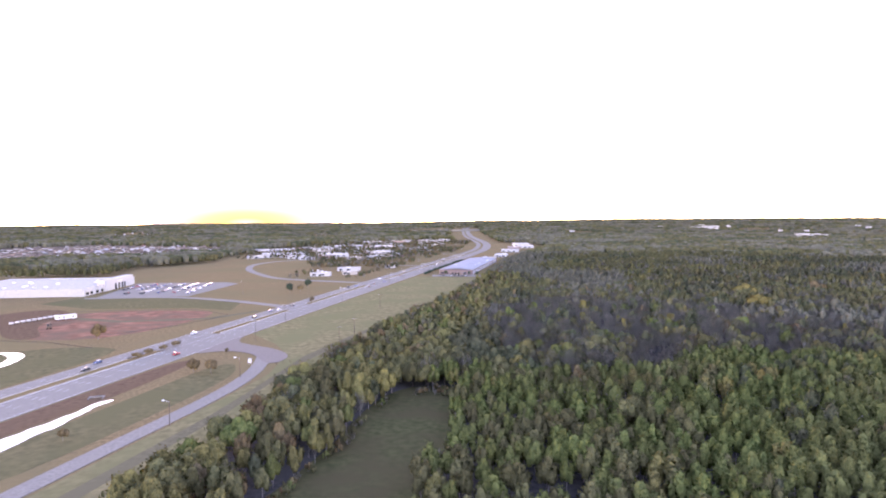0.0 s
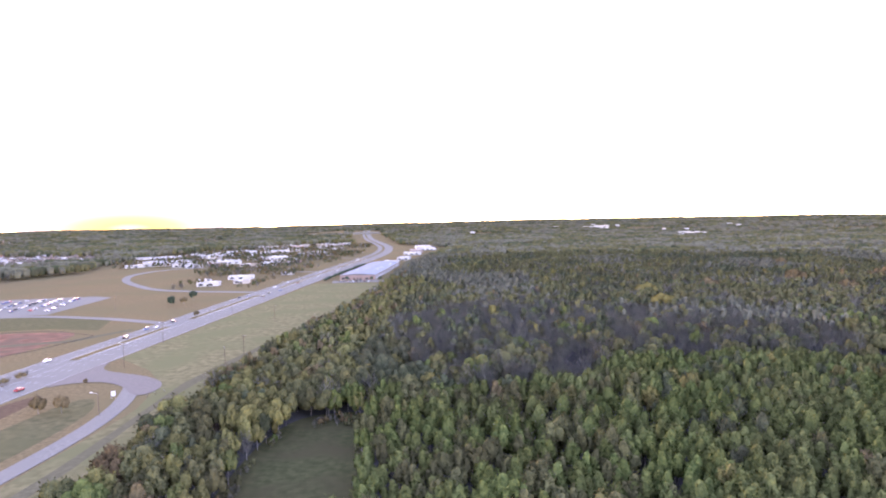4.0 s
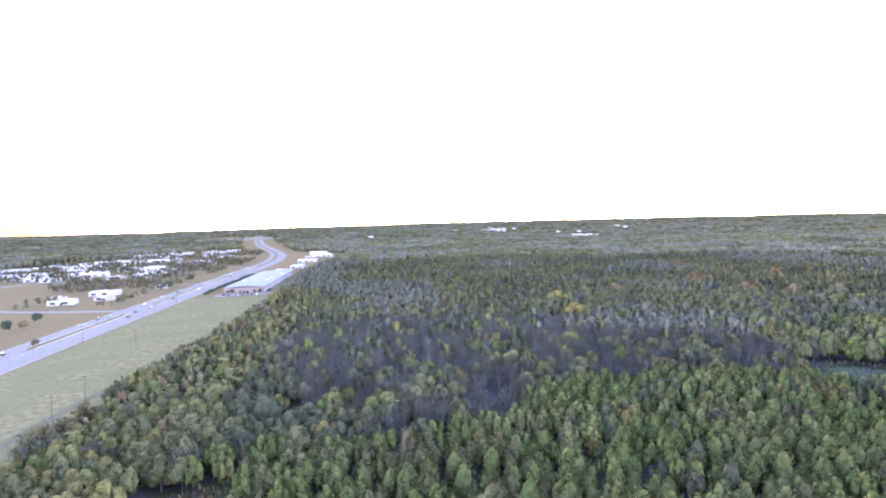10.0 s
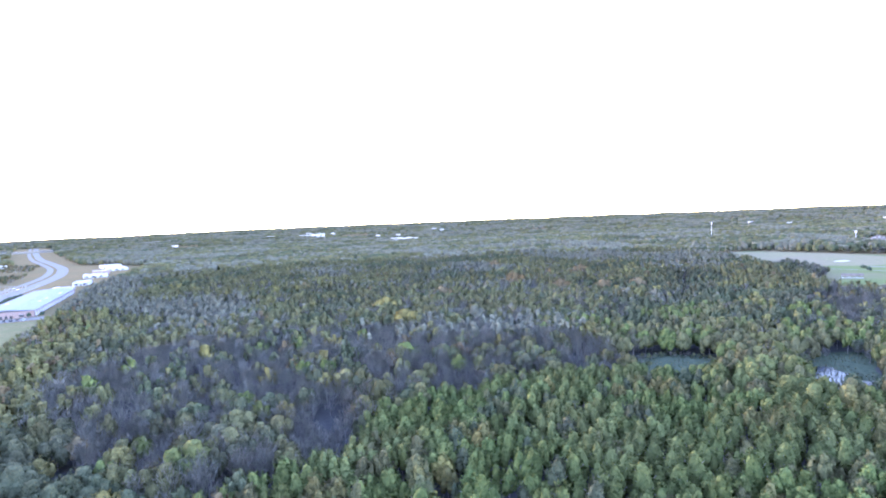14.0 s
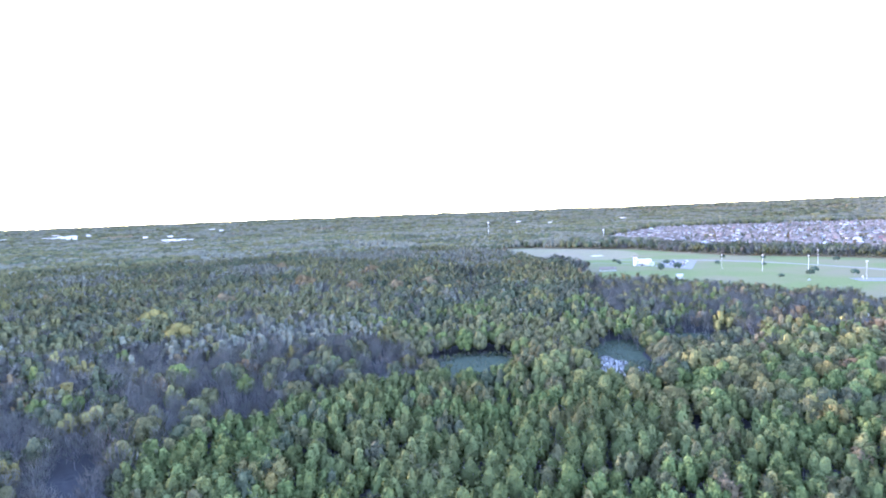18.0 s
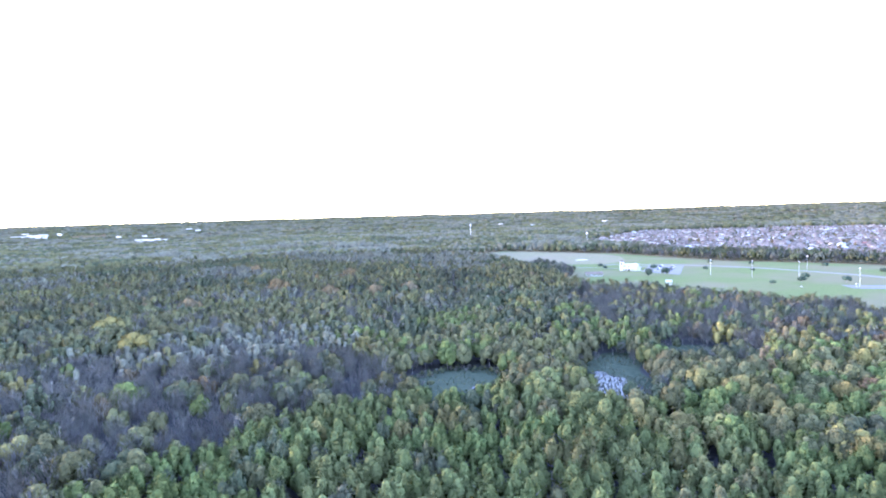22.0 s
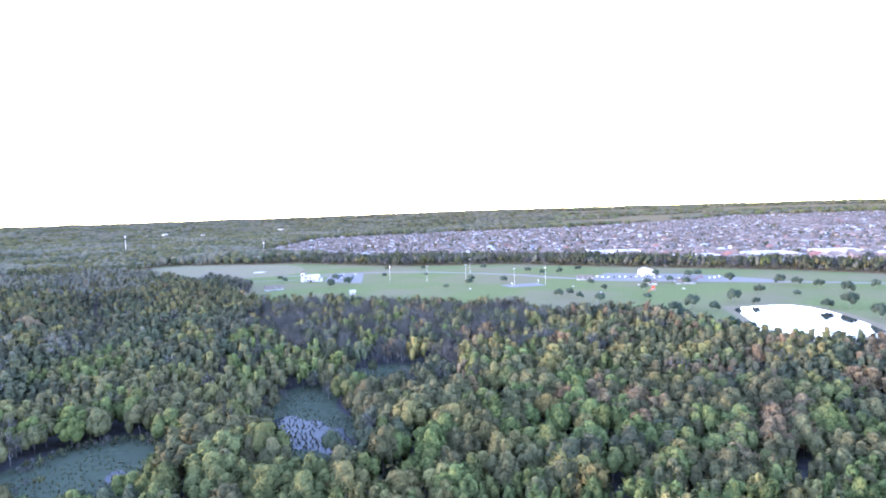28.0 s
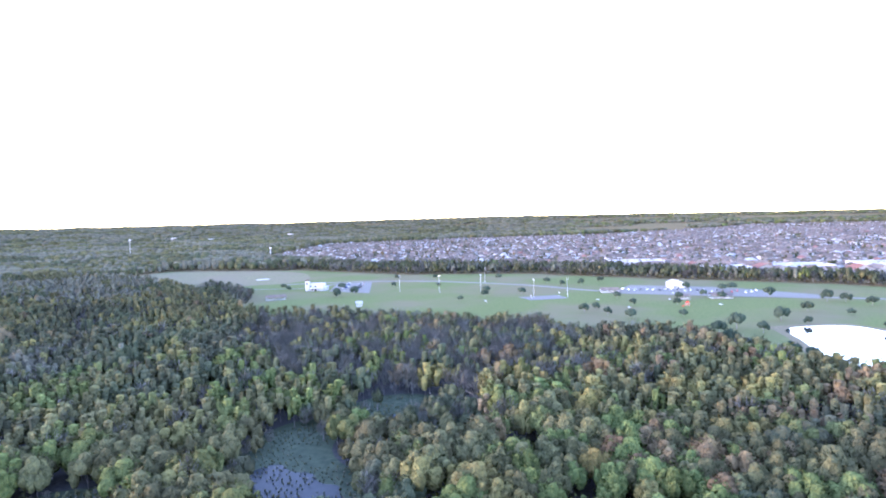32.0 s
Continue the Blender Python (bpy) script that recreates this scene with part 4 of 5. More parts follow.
for a in (6, 14, 22, 28):
    arch = boxpart("archway", (a - 2, a + 2, -2.3, -2.1, 0, 4.5), M_GLASS, store, "dark arched entrance bay")
    bm = bmesh.new()
    bmesh.ops.create_cone(bm, cap_ends=True, segments=20, radius1=2, radius2=2, depth=0.2, matrix=Matrix.Translation((a, -2.2, 4.5)) @ Matrix.Rotation(radians(90), 4, "X"))
    part("arch_head", bm, M_GLASS, arch)
for a in (-52, -44, -32, -22):
    boxpart("window", (a - 2.4, a + 2.4, -0.7, 0.0, 1.0, 3.4), M_GLASS, store, "dark window")
boxpart("sign_panel", (10, 22, -2.35, -2.2, 7.2, 9.2), M_METAL, store, "grey blank sign panel")

roofs = hall("shop_row", "long low shop building with a blue metal roof", -162, 778, 0, 44, 232, 6, M_BRICK, M_ROOFB, parapet=0.2, units=6, category="shop", doors=3, front=[(-20, -16, 0.8, 3), (-14, -10, 0.8, 3), (10, 14, 0.8, 3), (16, 20, 0.8, 3)])
for k in range(23):
    for side in (-1, 1):
        bm = bmesh.new()
        for v in box(bm, min(0, side * 22.5), max(0, side * 22.5), 2 + k * 10, 11.7 + k * 10, 5.9, 6.2):
            v.co.z += 1.6 * (1 - abs(v.co.x) / 22.5)
        part("roof_sheet", bm, M_ROOFB, roofs)
for k in range(22):
    boxpart("pier", (21.9, 22.5, 6 + k * 10, 7.2 + k * 10, 0, 5.6), M_WALL, roofs, "white wall pier")
    boxpart("loading_door", (21.95, 22.1, 9 + k * 10, 13 + k * 10, 0, 3.6), M_WHITE, roofs, "white loading door")
    boxpart("loading_door", (-22.1, -21.95, 9 + k * 10, 13 + k * 10, 0, 3.6), M_GLASS, roofs, "dark shopfront")

SHOPS = ((-150, 1290, 5, 60, 40, 7, 0), (-150, 1375, 8, 46, 60, 8, 1), (-132, 1470, 10, 60, 70, 7, 0), (-150, 1560, 15, 60, 60, 9, 0), (-160, 1050, 0, 40, 26, 6, 2), (-150, 1130, 0, 34, 60, 6, 0),
         (-330, 722, 12, 40, 22, 6, 0), (-300, 748, 12, 30, 18, 5, 2), (-352, 760, 20, 26, 18, 5, 0), (-322, 800, 12, 50, 26, 6, 0), (-280, 860, 0, 24, 18, 5, 0),
         (-560, 1065, 30, 130, 60, 9, 0), (-470, 1090, 20, 90, 50, 8, 0), (-640, 1180, 35, 120, 70, 10, 0), (-430, 1190, 20, 60, 40, 7, 2), (-560, 1260, 25, 110, 60, 9, 0),
         (-560, 1400, 25, 110, 50, 9, 0), (-480, 1430, 20, 70, 50, 8, 0), (-600, 1660, 20, 110, 60, 9, 0), (-520, 1680, 20, 70, 50, 9, 1), (-500, 1960, 20, 100, 60, 9, 0), (-420, 1850, 15, 60, 40, 8, 0), (-420, 1600, 15, 60, 40, 8, 2),
         (-370, 1040, 10, 40, 26, 6, 0), (-390, 1320, 10, 50, 30, 7, 0), (-360, 1480, 10, 40, 26, 6, 0))
SHOPS = [(x, y, t, w * 0.62, d * 0.7, h * 0.8, q) for x, y, t, w, d, h, q in SHOPS]
for k in range(84):
    y = prng.uniform(1010, 2000)
    x = -330 - 0.14 * max(0, y - 1300) - prng.uniform(0, 330)
    SHOPS.append((x, y, prng.uniform(0, 40), prng.uniform(12, 36), prng.uniform(10, 22), prng.uniform(4, 6.5), prng.choice((0, 0, 1, 2, 2))))
for x, y, turn, w, d, h, look_ in SHOPS:
    hall("shop", ("white flat-roofed shop building in the town", "brown brick shop building with a pale roof", "cream flat-roofed shop building")[look_], x, y, turn, w, d, h,
         (M_WALL, M_BRICK, M_CREAM)[look_], M_ROOFW, [(a - 2.5, a + 2.5, 0.9, 3.2) for a in np.arange(-w / 2 + 5, w / 2 - 4, 11)], units=2, category="shop", group="town shops")

def gable(name, label, x, y, turn, w, d, h, top, wall, roof, open_sides=False, category="building", group="", extras=True):
    ob = holder(name, label, category, group, x, y, 0.08, turn)
    if open_sides:
        for sx in (-w / 2 + 0.4, w / 2 - 0.4):
            for k in range(4):
                sy = -d / 2 + 0.4 + k * (d - 0.8) / 3
                rodpart("post", [((sx, sy, 0), (sx, sy, h), 0.12, 0.12)], M_METAL, ob)
        boxpart("floor_slab", (-w / 2, w / 2, -d / 2, d / 2, 0, 0.12), M_KERB, ob)
    else:
        bm = bmesh.new()
        vs = [bm.verts.new(p) for p in ((-w / 2, -d / 2, 0), (w / 2, -d / 2, 0), (w / 2, -d / 2, h), (0, -d / 2, top), (-w / 2, -d / 2, h))]
        back = [bm.verts.new((v.co.x, d / 2, v.co.z)) for v in vs]
        bm.faces.new(vs)
        bm.faces.new(back[::-1])
        bm.faces.new((vs[1], back[1], back[2], vs[2]))
        bm.faces.new((back[0], vs[0], vs[4], back[4]))
        part("wall_shell", bm, wall, ob)
    for sx in (-1, 1):
        bm = bmesh.new()
        e = 0.5
        slope = (top - h) / (w / 2)
        pts = [(sx * (w / 2 + e), h - slope * e), (0, top), (0, top + 0.2), (sx * (w / 2 + e), h - slope * e + 0.2)]
        a = [bm.verts.new((px_, -d / 2 - e, pz)) for px_, pz in pts]
        b = [bm.verts.new((px_, d / 2 + e, pz)) for px_, pz in pts]
        bm.faces.new(a)
        bm.faces.new(b[::-1])
        for k in range(4):
            bm.faces.new((a[k], b[k], b[(k + 1) % 4], a[(k + 1) % 4]))
        bmesh.ops.recalc_face_normals(bm, faces=bm.faces[:])
        part("roof_slope", bm, roof, ob)
    if extras and not open_sides:
        boxpart("door", (-0.6, 0.6, -d / 2 - 0.06, -d / 2 + 0.02, 0, 2.1), M_GLASS, ob, "dark door")
        boxpart("garage_door", (w * 0.2, w * 0.2 + 3.2, -d / 2 - 0.06, -d / 2 + 0.02, 0, 2.2), M_WHITE, ob, "white garage door")
        for sx in (-0.36, -0.2):
            boxpart("window", (sx * w - 0.7, sx * w + 0.7, -d / 2 - 0.06, -d / 2 + 0.02, 1.0, 2.3), M_GLASS, ob, "dark window")
    return ob


# the white clubhouse in the park
club = hall("clubhouse", "white two-storey clubhouse with a corner turret and low wing", 676, 494, -90 + 14, 16, 13, 7.4, M_WALL, M_ROOFW, [(-7, -5.4, 0.9, 2.5), (-4, -2.4, 0.9, 2.5), (2.4, 4, 0.9, 2.5), (5.4, 7, 0.9, 2.5), (-6, -4.4, 4.2, 5.8), (-1, 0.8, 4.2, 5.8), (4.4, 6, 4.2, 5.8)], category="building")
boxpart("turret", (-10.6, -6.6, -1.4, 2.8, 0, 10.6), M_WALL, club, "square white corner turret", 0.08)
bm = bmesh.new()
cone(bm, (-8.6, 0.7, 10.6), (-8.6, 0.7, 12.6), 3.3, 0.1, 4)
part("turret_roof", bm, M_ROOFG, club, "small grey pyramid roof")
boxpart("window", (-9.4, -7.8, -1.46, -1.38, 7.0, 9.2), M_GLASS, club, "dark window")
boxpart("wing", (8, 11.5, 1.0, 11, 0, 4.0), M_WALL, club, "low white side wing", 0.05)
boxpart("wing_roof", (7.8, 11.8, 0.7, 11.3, 4.0, 4.3), M_ROOFW, club)
boxpart("gable_block", (3.0, 8.2, -0.8, 3.0, 0, 8.6), M_WALL, club, "raised white entrance bay", 0.06)
boxpart("porch", (-5, 3, -4, 0, 3.0, 3.3), M_WHITE, club, "flat white porch roof")
for sx in (-4.7, -1.0, 2.7):
    rodpart("porch_post", [((sx, -3.7, 0), (sx, -3.7, 3.0), 0.12, 0.12)], M_WHITE, club)


gable("shed", "white metal gable shed beside the park road", 735, 134, -70, 12, 14, 5.0, 7.6, M_WHITE, M_ROOFW, category="shed")
for x, y, turn, w, d, lb in ((610, 501, 40, 9, 18, "grey-roofed open picnic pavilion on posts"), (664, 104, 10, 11, 17, "grey-roofed open picnic pavilion on posts"), (694, 196, 10, 10, 16, "grey-roofed open picnic pavilion on posts"), (654, 134, 15, 6, 8, "small open picnic shelter on posts"), (580, 402, 30, 4, 5, "small white-roofed picnic shelter on the lawn")):
    gable("pavilion", lb, x, y, turn, w, d, 2.8, 4.4, M_WALL, M_ROOFT if w > 5 else M_ROOFW, True, "pavilion", "park pavilions")


def floodlight(x, y, h=16.5):
    ob = holder("floodlight", "tall white steel floodlight pole on the lawn", "floodlight", "park floodlights", x, y, 0.08, 75)
    rodpart("pole", [((0, 0, 0), (0, 0, h), 0.12, 0.07)], M_WHITE, ob)
    boxpart("crossbar", (-0.9, 0.9, -0.06, 0.06, h - 0.3, h - 0.15), M_WHITE, ob)
    for k in range(4):
        a = -0.75 + k * 0.5
        boxpart("lamp", (a - 0.2, a + 0.2, -0.35, -0.1, h - 0.1, h + 0.25), M_LAMP, ob, "pale lamp", 0.05)


for x, y in ((676, 400), (678, 359), (688, 319), (646, 261), (655, 232), (760, 330)):
    floodlight(x, y)
patch("ball_court", [(632, 262), (650, 276), (668, 242), (648, 230)], 0.2, M_ASPHALT, "grey asphalt ball court")
for x, y, turn in ((639, 262, 30), (661, 240, 210)):
    ob = holder("basketball_hoop", "grey pole with a white backboard on the court", "basketball hoop", "court hoops", x, y, 0.2, turn)
    rodpart("pole", [((0, 0, 0), (0, 0, 3.2), 0.09, 0.07)], M_METAL, ob)
    boxpart("backboard", (-0.9, 0.9, 0.5, 0.56, 2.7, 3.8), M_WHITE, ob)
play = holder("climbing_frame", "red and grey climbing frame with a slide", "playground", "", 612, 136, 0.08, 20)
for sx in (-1.2, 1.2):
    for sy in (-1.2, 1.2):
        rodpart("post", [((sx, sy, 0), (sx, sy, 3.0), 0.1, 0.1)], M_METAL, play)
boxpart("platform", (-1.3, 1.3, -1.3, 1.3, 1.4, 1.55), M_RED, play)
bm = bmesh.new()
cone(bm, (0, 0, 3.0), (0, 0, 4.3), 2.1, 0.05, 4)
part("canopy", bm, M_RED, play, "red pyramid canopy")
bm = bmesh.new()
for v in box(bm, -0.4, 0.4, 1.3, 4.4, 1.4, 1.5):
    if v.co.y > 3:
        v.co.z -= 1.25
part("slide", bm, M_RED, play, "red slide")
for x, y, turn in ((650, 146, 10), (624, 110, 40), (640, 205, 70), (600, 180, 0), (622, 300, 30), (690, 140, 10)):
    ob = holder("picnic_table", "pale picnic table with two benches on the lawn", "picnic table", "park tables", x, y, 0.08, turn)
    boxpart("tabletop", (-1.2, 1.2, -0.4, 0.4, 0.7, 0.78), M_KERB, ob)
    for sy in (-0.8, 0.8):
        boxpart("bench", (-1.2, 1.2, sy - 0.15, sy + 0.15, 0.42, 0.48), M_KERB, ob)
    for sx in (-0.8, 0.8):
        boxpart("leg", (sx - 0.06, sx + 0.06, -0.85, 0.85, 0, 0.42), M_METAL, ob)
        boxpart("upright", (sx - 0.06, sx + 0.06, -0.08, 0.08, 0.42, 0.7), M_METAL, ob)


def mast(x, y, h, label):
    ob = holder("antenna_mast", label, "antenna mast", "masts", x, y, 0)
    rodpart("pole", [((0, 0, 0), (0, 0, h), 0.55, 0.35)], M_WHITE, ob, n=12)
    rodpart("platform", [((0, 0, h - 2.5), (0, 0, h - 2.2), 1.5, 1.5)], M_METAL, ob, n=12)
    for k in range(9):
        a = k * 0.698
        boxpart("antenna_panel", (1.5 * math.cos(a) - 0.25, 1.5 * math.cos(a) + 0.25, 1.5 * math.sin(a) - 0.25, 1.5 * math.sin(a) + 0.25, h - 3.2, h), M_WHITE, ob, "white antenna panel")


mast(1156, 1184, 42, "tall white antenna mast above the woods")
mast(1187, 865, 21, "white antenna mast beside the estate")

# building site
for line in ([(-430, 318), (-395, 306), (-353, 300), (-321, 303), (-278, 294)], [(-270, 420), (-311, 438), (-360, 426), (-400, 408)], [(-300, 330), (-276, 372), (-268, 418)]):
    ob = holder("silt_fence", "low dark silt fence round the building site", "fence", "silt fences", line[0][0], line[0][1], 0.05)
    for a, b in zip(line, line[1:]):
        v = Vector((b[0] - a[0], b[1] - a[1]))
        bm = bmesh.new()
        box(bm, 0, v.length, -0.04, 0.04, 0, 0.32)
        bmesh.ops.transform(bm, verts=bm.verts[:], matrix=Matrix.Translation((a[0] - line[0][0], a[1] - line[0][1], 0)) @ Matrix.Rotation(math.atan2(v.y, v.x), 4, "Z"))
        part("fabric", bm, M_POLE, ob)
        rodpart("stake", [((a[0] - line[0][0], a[1] - line[0][1], 0), (a[0] - line[0][0], a[1] - line[0][1], 0.8), 0.05, 0.05)], M_POLE, ob, n=6)
ob = holder("site_trailer", "white site trailer with dark windows on bare earth", "trailer", "", -378, 376, 0.06, 55)
boxpart("body", (-7, 7, -1.6, 1.6, 0.6, 3.6), M_WHITE, ob, "", 0.08)
for sx in (-4.5, -1.5, 4.5):
    boxpart("window", (sx - 0.6, sx + 0.6, -1.66, -1.58, 1.7, 2.7), M_GLASS, ob, "dark window")
boxpart("door", (1.2, 2.1, -1.66, -1.58, 0.7, 2.8), M_METAL, ob)
for sx in (-5, 0, 5):
    boxpart("support", (sx - 0.3, sx + 0.3, -1.3, 1.3, 0, 0.6), M_KERB, ob)
ob = holder("excavator", "dark excavator standing on bare earth", "excavator", "", -357, 341, 0.06, 40)
for sx in (-1.1, 1.1):
    boxpart("track", (sx - 0.3, sx + 0.3, -2, 2, 0, 0.9), M_RUBBER, ob, "", 0.2)
boxpart("body", (-1.3, 1.3, -1.8, 1.2, 1.0, 2.2), M_POLE, ob, "", 0.1)
boxpart("cab", (-1.2, -0.1, -0.2, 1.3, 2.2, 3.3), M_GLASS, ob, "dark glazed cab", 0.08)
rodpart("boom", [((0.4, 1.2, 1.8), (0.4, 4.2, 4.4), 0.28, 0.2), ((0.4, 4.2, 4.4), (0.4, 6.4, 2.2), 0.2, 0.14)], M_POLE, ob)
boxpart("bucket", (-0.2, 1.0, 6.0, 7.0, 1.2, 2.2), M_RUBBER, ob, "", 0.1)
for k in range(9):
    ob = holder("concrete_pipe", "bluish concrete drain pipe section on bare earth", "pipe", "stacked pipes", -399 + 0.5 * k, 350 + k * 4.2, 0.06, prng.uniform(50, 80))
    bm = bmesh.new()
    bmesh.ops.create_cone(bm, cap_ends=False, segments=14, radius1=0.8, radius2=0.8, depth=2.6, matrix=Matrix.Translation((0, 0, 0.85)) @ Matrix.Rotation(radians(90), 4, "Y"))
    bmesh.ops.solidify(bm, geom=bm.faces[:], thickness=0.12)
    part("barrel", bm, M_KERB, ob)

# ---- the housing estate and the western town ----
def estate(name, label, px, py, turn, rng):
    """Many plain gabled houses joined."""
    n = px.size
    w, d, h, r = rng.uniform(8, 12, n), rng.uniform(7, 10.5, n), np.where(rng.random(n) < 0.4, 5.6, 3.2), rng.uniform(2.2, 3.6, n)
    a = turn + rng.choice([0, math.pi / 2], n)
    c, q = np.cos(a), np.sin(a)
    base = rise(px, py)

    def at(lx, ly, lz):
        return np.stack([px + lx * c - ly * q, py + lx * q + ly * c, base + lz], -1)

    z0 = np.zeros(n)
    V = [at(-w / 2, -d / 2, z0), at(w / 2, -d / 2, z0), at(w / 2, d / 2, z0), at(-w / 2, d / 2, z0), at(-w / 2, -d / 2, h), at(w / 2, -d / 2, h), at(w / 2, d / 2, h), at(-w / 2, d / 2, h),
         at(-w / 2 - 0.6, -d / 2 - 0.6, h - 0.2), at(w / 2 + 0.6, -d / 2 - 0.6, h - 0.2), at(w / 2 + 0.6, d / 2 + 0.6, h - 0.2), at(-w / 2 - 0.6, d / 2 + 0.6, h - 0.2),
         at(-w * 0.22, z0, h + r), at(w * 0.22, z0, h + r)]
    v = np.stack(V, 1).reshape(-1, 3)
    f = np.array([(0, 1, 5, 5), (0, 5, 4, 4), (1, 2, 6, 6), (1, 6, 5, 5), (2, 3, 7, 7), (2, 7, 6, 6), (3, 0, 4, 4), (3, 4, 7, 7), (8, 9, 13, 13), (8, 13, 12, 12), (10, 11, 12, 12), (10, 12, 13, 13), (9, 10, 13, 13), (11, 8, 12, 12)])[:, :3]
    faces = (f[None] + 14 * np.arange(n)[:, None, None]).reshape(-1, 3)
    wall_i, roof_i = rng.choice([0, 0, 0, 1, 1, 2, 2], n), rng.choice([3, 3, 4, 4, 6, 5], n, p=[0.28, 0.25, 0.27, 0.16, 0.03, 0.01])
    index = np.where(np.arange(14)[None] < 8, wall_i[:, None], roof_i[:, None]).ravel()
    me = mesh_of(name, v, faces, [M_WALL, M_CREAM, M_BRICK, M_ROOFG, M_ROOFT, M_ROOFR, M_ROOFW], index)
    return tagged(new(name, me), label, "houses", kind="stuff")


rng = np.random.default_rng(21)
gx, gy = np.meshgrid(np.arange(-1500, 1600, 13.5), np.arange(0, 2600, 1.0)[::20])
gx, gy = gx.ravel() + rng.uniform(-5, 5, gx.size), gy.ravel() + rng.uniform(-4, 4, gx.size)
gy = gy + 14 * np.sin(gx / 130.0)
ca, sa = math.cos(radians(-75)), math.sin(radians(-75))
hx, hy = 800 + gx * ca - gy * sa, 200 + gx * sa + gy * ca
INNER = [(1185, 860), (985, 600), (980, 413), (958, 230), (872, 15), (800, -140), (920, -1180), (2940, -1080), (2930, -376), (2090, 290), (1970, 640), (1670, 970)]
keep = inside(hx, hy, INNER) & (value_noise(hx, hy, 60, 9) > 0.22) & in_sight(hx, hy) & (rng.random(hx.size) < 0.9)
hx, hy = hx[keep], hy[keep]
order = np.argsort(np.hypot(hx - 400, hy - 250))
first, rest = order[:110], order[110:]
estate("estate_houses", "crowded suburban houses with grey and tan roofs", hx[rest], hy[rest], radians(-75), rng)
PATTERNS = []
for wall, roof, lb, w, d, h, top in ((M_BRICK, M_ROOFG, "brick suburban house with a grey shingle roof", 15, 12, 3.2, 6.4), (M_CREAM, M_ROOFT, "cream suburban house with a tan shingle roof", 14, 13, 5.6, 8.6),
                                     (M_WALL, M_ROOFG, "white suburban house with a grey shingle roof", 16, 12, 3.2, 6.2), (M_BRICK, M_ROOFT, "brick two-storey house with a tan roof", 13, 12, 5.6, 8.8)):
    PATTERNS.append([gable("house", lb, 0, 0, 0, w, d, h, top, wall, roof, False, "house", "estate houses"), False])
for k, i in enumerate(first):
    m = pose(hx[i], hy[i], 0.06, 0, 0, -75 + prng.choice((0, 90, 180, 270)))
    ob, done = PATTERNS[k % 4]
    if done:
        copy_thing(ob, m)
    else:
        ob.matrix_basis = m
        PATTERNS[k % 4][1] = True
tx, ty = scatter(26.0, (-1600, -800, 680, 1420, lambda x, y: inside(x, y, OPEN[1])), rng)
estate("town_houses", "small far town houses with pale roofs", tx, ty, 0.3, rng)
tx, ty = scatter(90.0, (-2600, -900, 900, 3000, lambda x, y: wooded(x, y) & (x + y > 0)), rng)
estate("outlying_houses", "scattered far houses among trees", tx, ty, 0.5, rng)
for k in range(36):
    low, high, near, far = ((9.3, 12.4, 2900, 3300), (9.3, 12.4, 2900, 3300), (17.3, 19.6, 1950, 2150), (-20, 60, 2300, 3400))[k % 4]
    a, r = radians(prng.uniform(low, high)), prng.uniform(near, far)
    x, y = 40 + r * math.sin(a), 120 + r * math.cos(a)
    hall("warehouse", "far low white warehouse above the tree line", x, y, prng.uniform(0, 90), prng.uniform(10, 30), prng.uniform(9, 20), prng.uniform(15, 17.5), M_WALL, M_ROOFW, category="warehouse", group="far warehouses", doors=0)
big = ((905, -30, 60, 40, 8), (880, 60, 50, 30, 8), (960, 160, 70, 30, 9), (935, -120, 50, 40, 8))
for x, y, w, d, h in big:
    hall("school_block", "long low white building beside the estate", x, y, -75, w, d, h, M_WALL, M_ROOFW, [(a - 1.5, a + 1.5, 1, 2.6) for a in np.arange(-w / 2 + 4, w / 2 - 3, 6)], units=2, category="building", group="estate halls")
for x, y in ((905, 20), (890, -75), (925, 95)):
    gable("house", "cream hall with a red tile roof", x, y, -75, 24, 18, 5, 10, M_CREAM, M_ROOFR, category="house", group="red-roofed halls")


# ---- single trees ----
rng = np.random.default_rng(11)


def tree_meshes(kind, seed, sprigs, size, squat=1.0):
    """A trunk with limbs and a crown, of height 1; a squat tree is broad and low."""
    r = np.random.default_rng(seed)
    if kind == BARE:
        tpl, bark, ways = twig_template(r, 260, 0.075, r.uniform(0.24, 0.32), rods=0)
    elif squat == 1.0:
        tpl, bark, ways = crown_template(r, 1 if seed % 3 else 3, sprigs, size, r.uniform(0.20, 0.25), 0.12, rods=0)
    else:
        tpl, bark, ways = crown_template(r, 8, sprigs, size, r.uniform(0.52, 0.64), 0.12, rods=0, spire=0.5)
    crown = mesh_of("crown", tpl, np.arange(len(tpl)).reshape(-1, 3), [M_OAK if squat != 1.0 and kind in (1, 2) else LEAF[kind]])
    crown.attributes.new("lobe_normal", "FLOAT_VECTOR", "POINT").data.foreach_set("vector", ways.astype(np.float32).ravel())
    bm = bmesh.new()
    top = 0.74 if squat == 1.0 else 0.5
    cone(bm, (0, 0, -0.01), (0.01, 0, 0.35), 0.022, 0.014, 7)
    cone(bm, (0.01, 0, 0.34), (0, 0, top), 0.014, 0.004, 6)
    for k in range(7):
        a, z = k * 2.4, 0.24 + 0.05 * k
        cone(bm, (0, 0, z), (0.2 * math.cos(a), 0.2 * math.sin(a), min(z + 0.2, top)), 0.009, 0.003, 5)
    trunk = bpy.data.meshes.new("trunk")
    bm.to_mesh(trunk)
    bm.free()
    trunk.materials.append(LEAF[BARK])
    return trunk, crown


BANK = {}


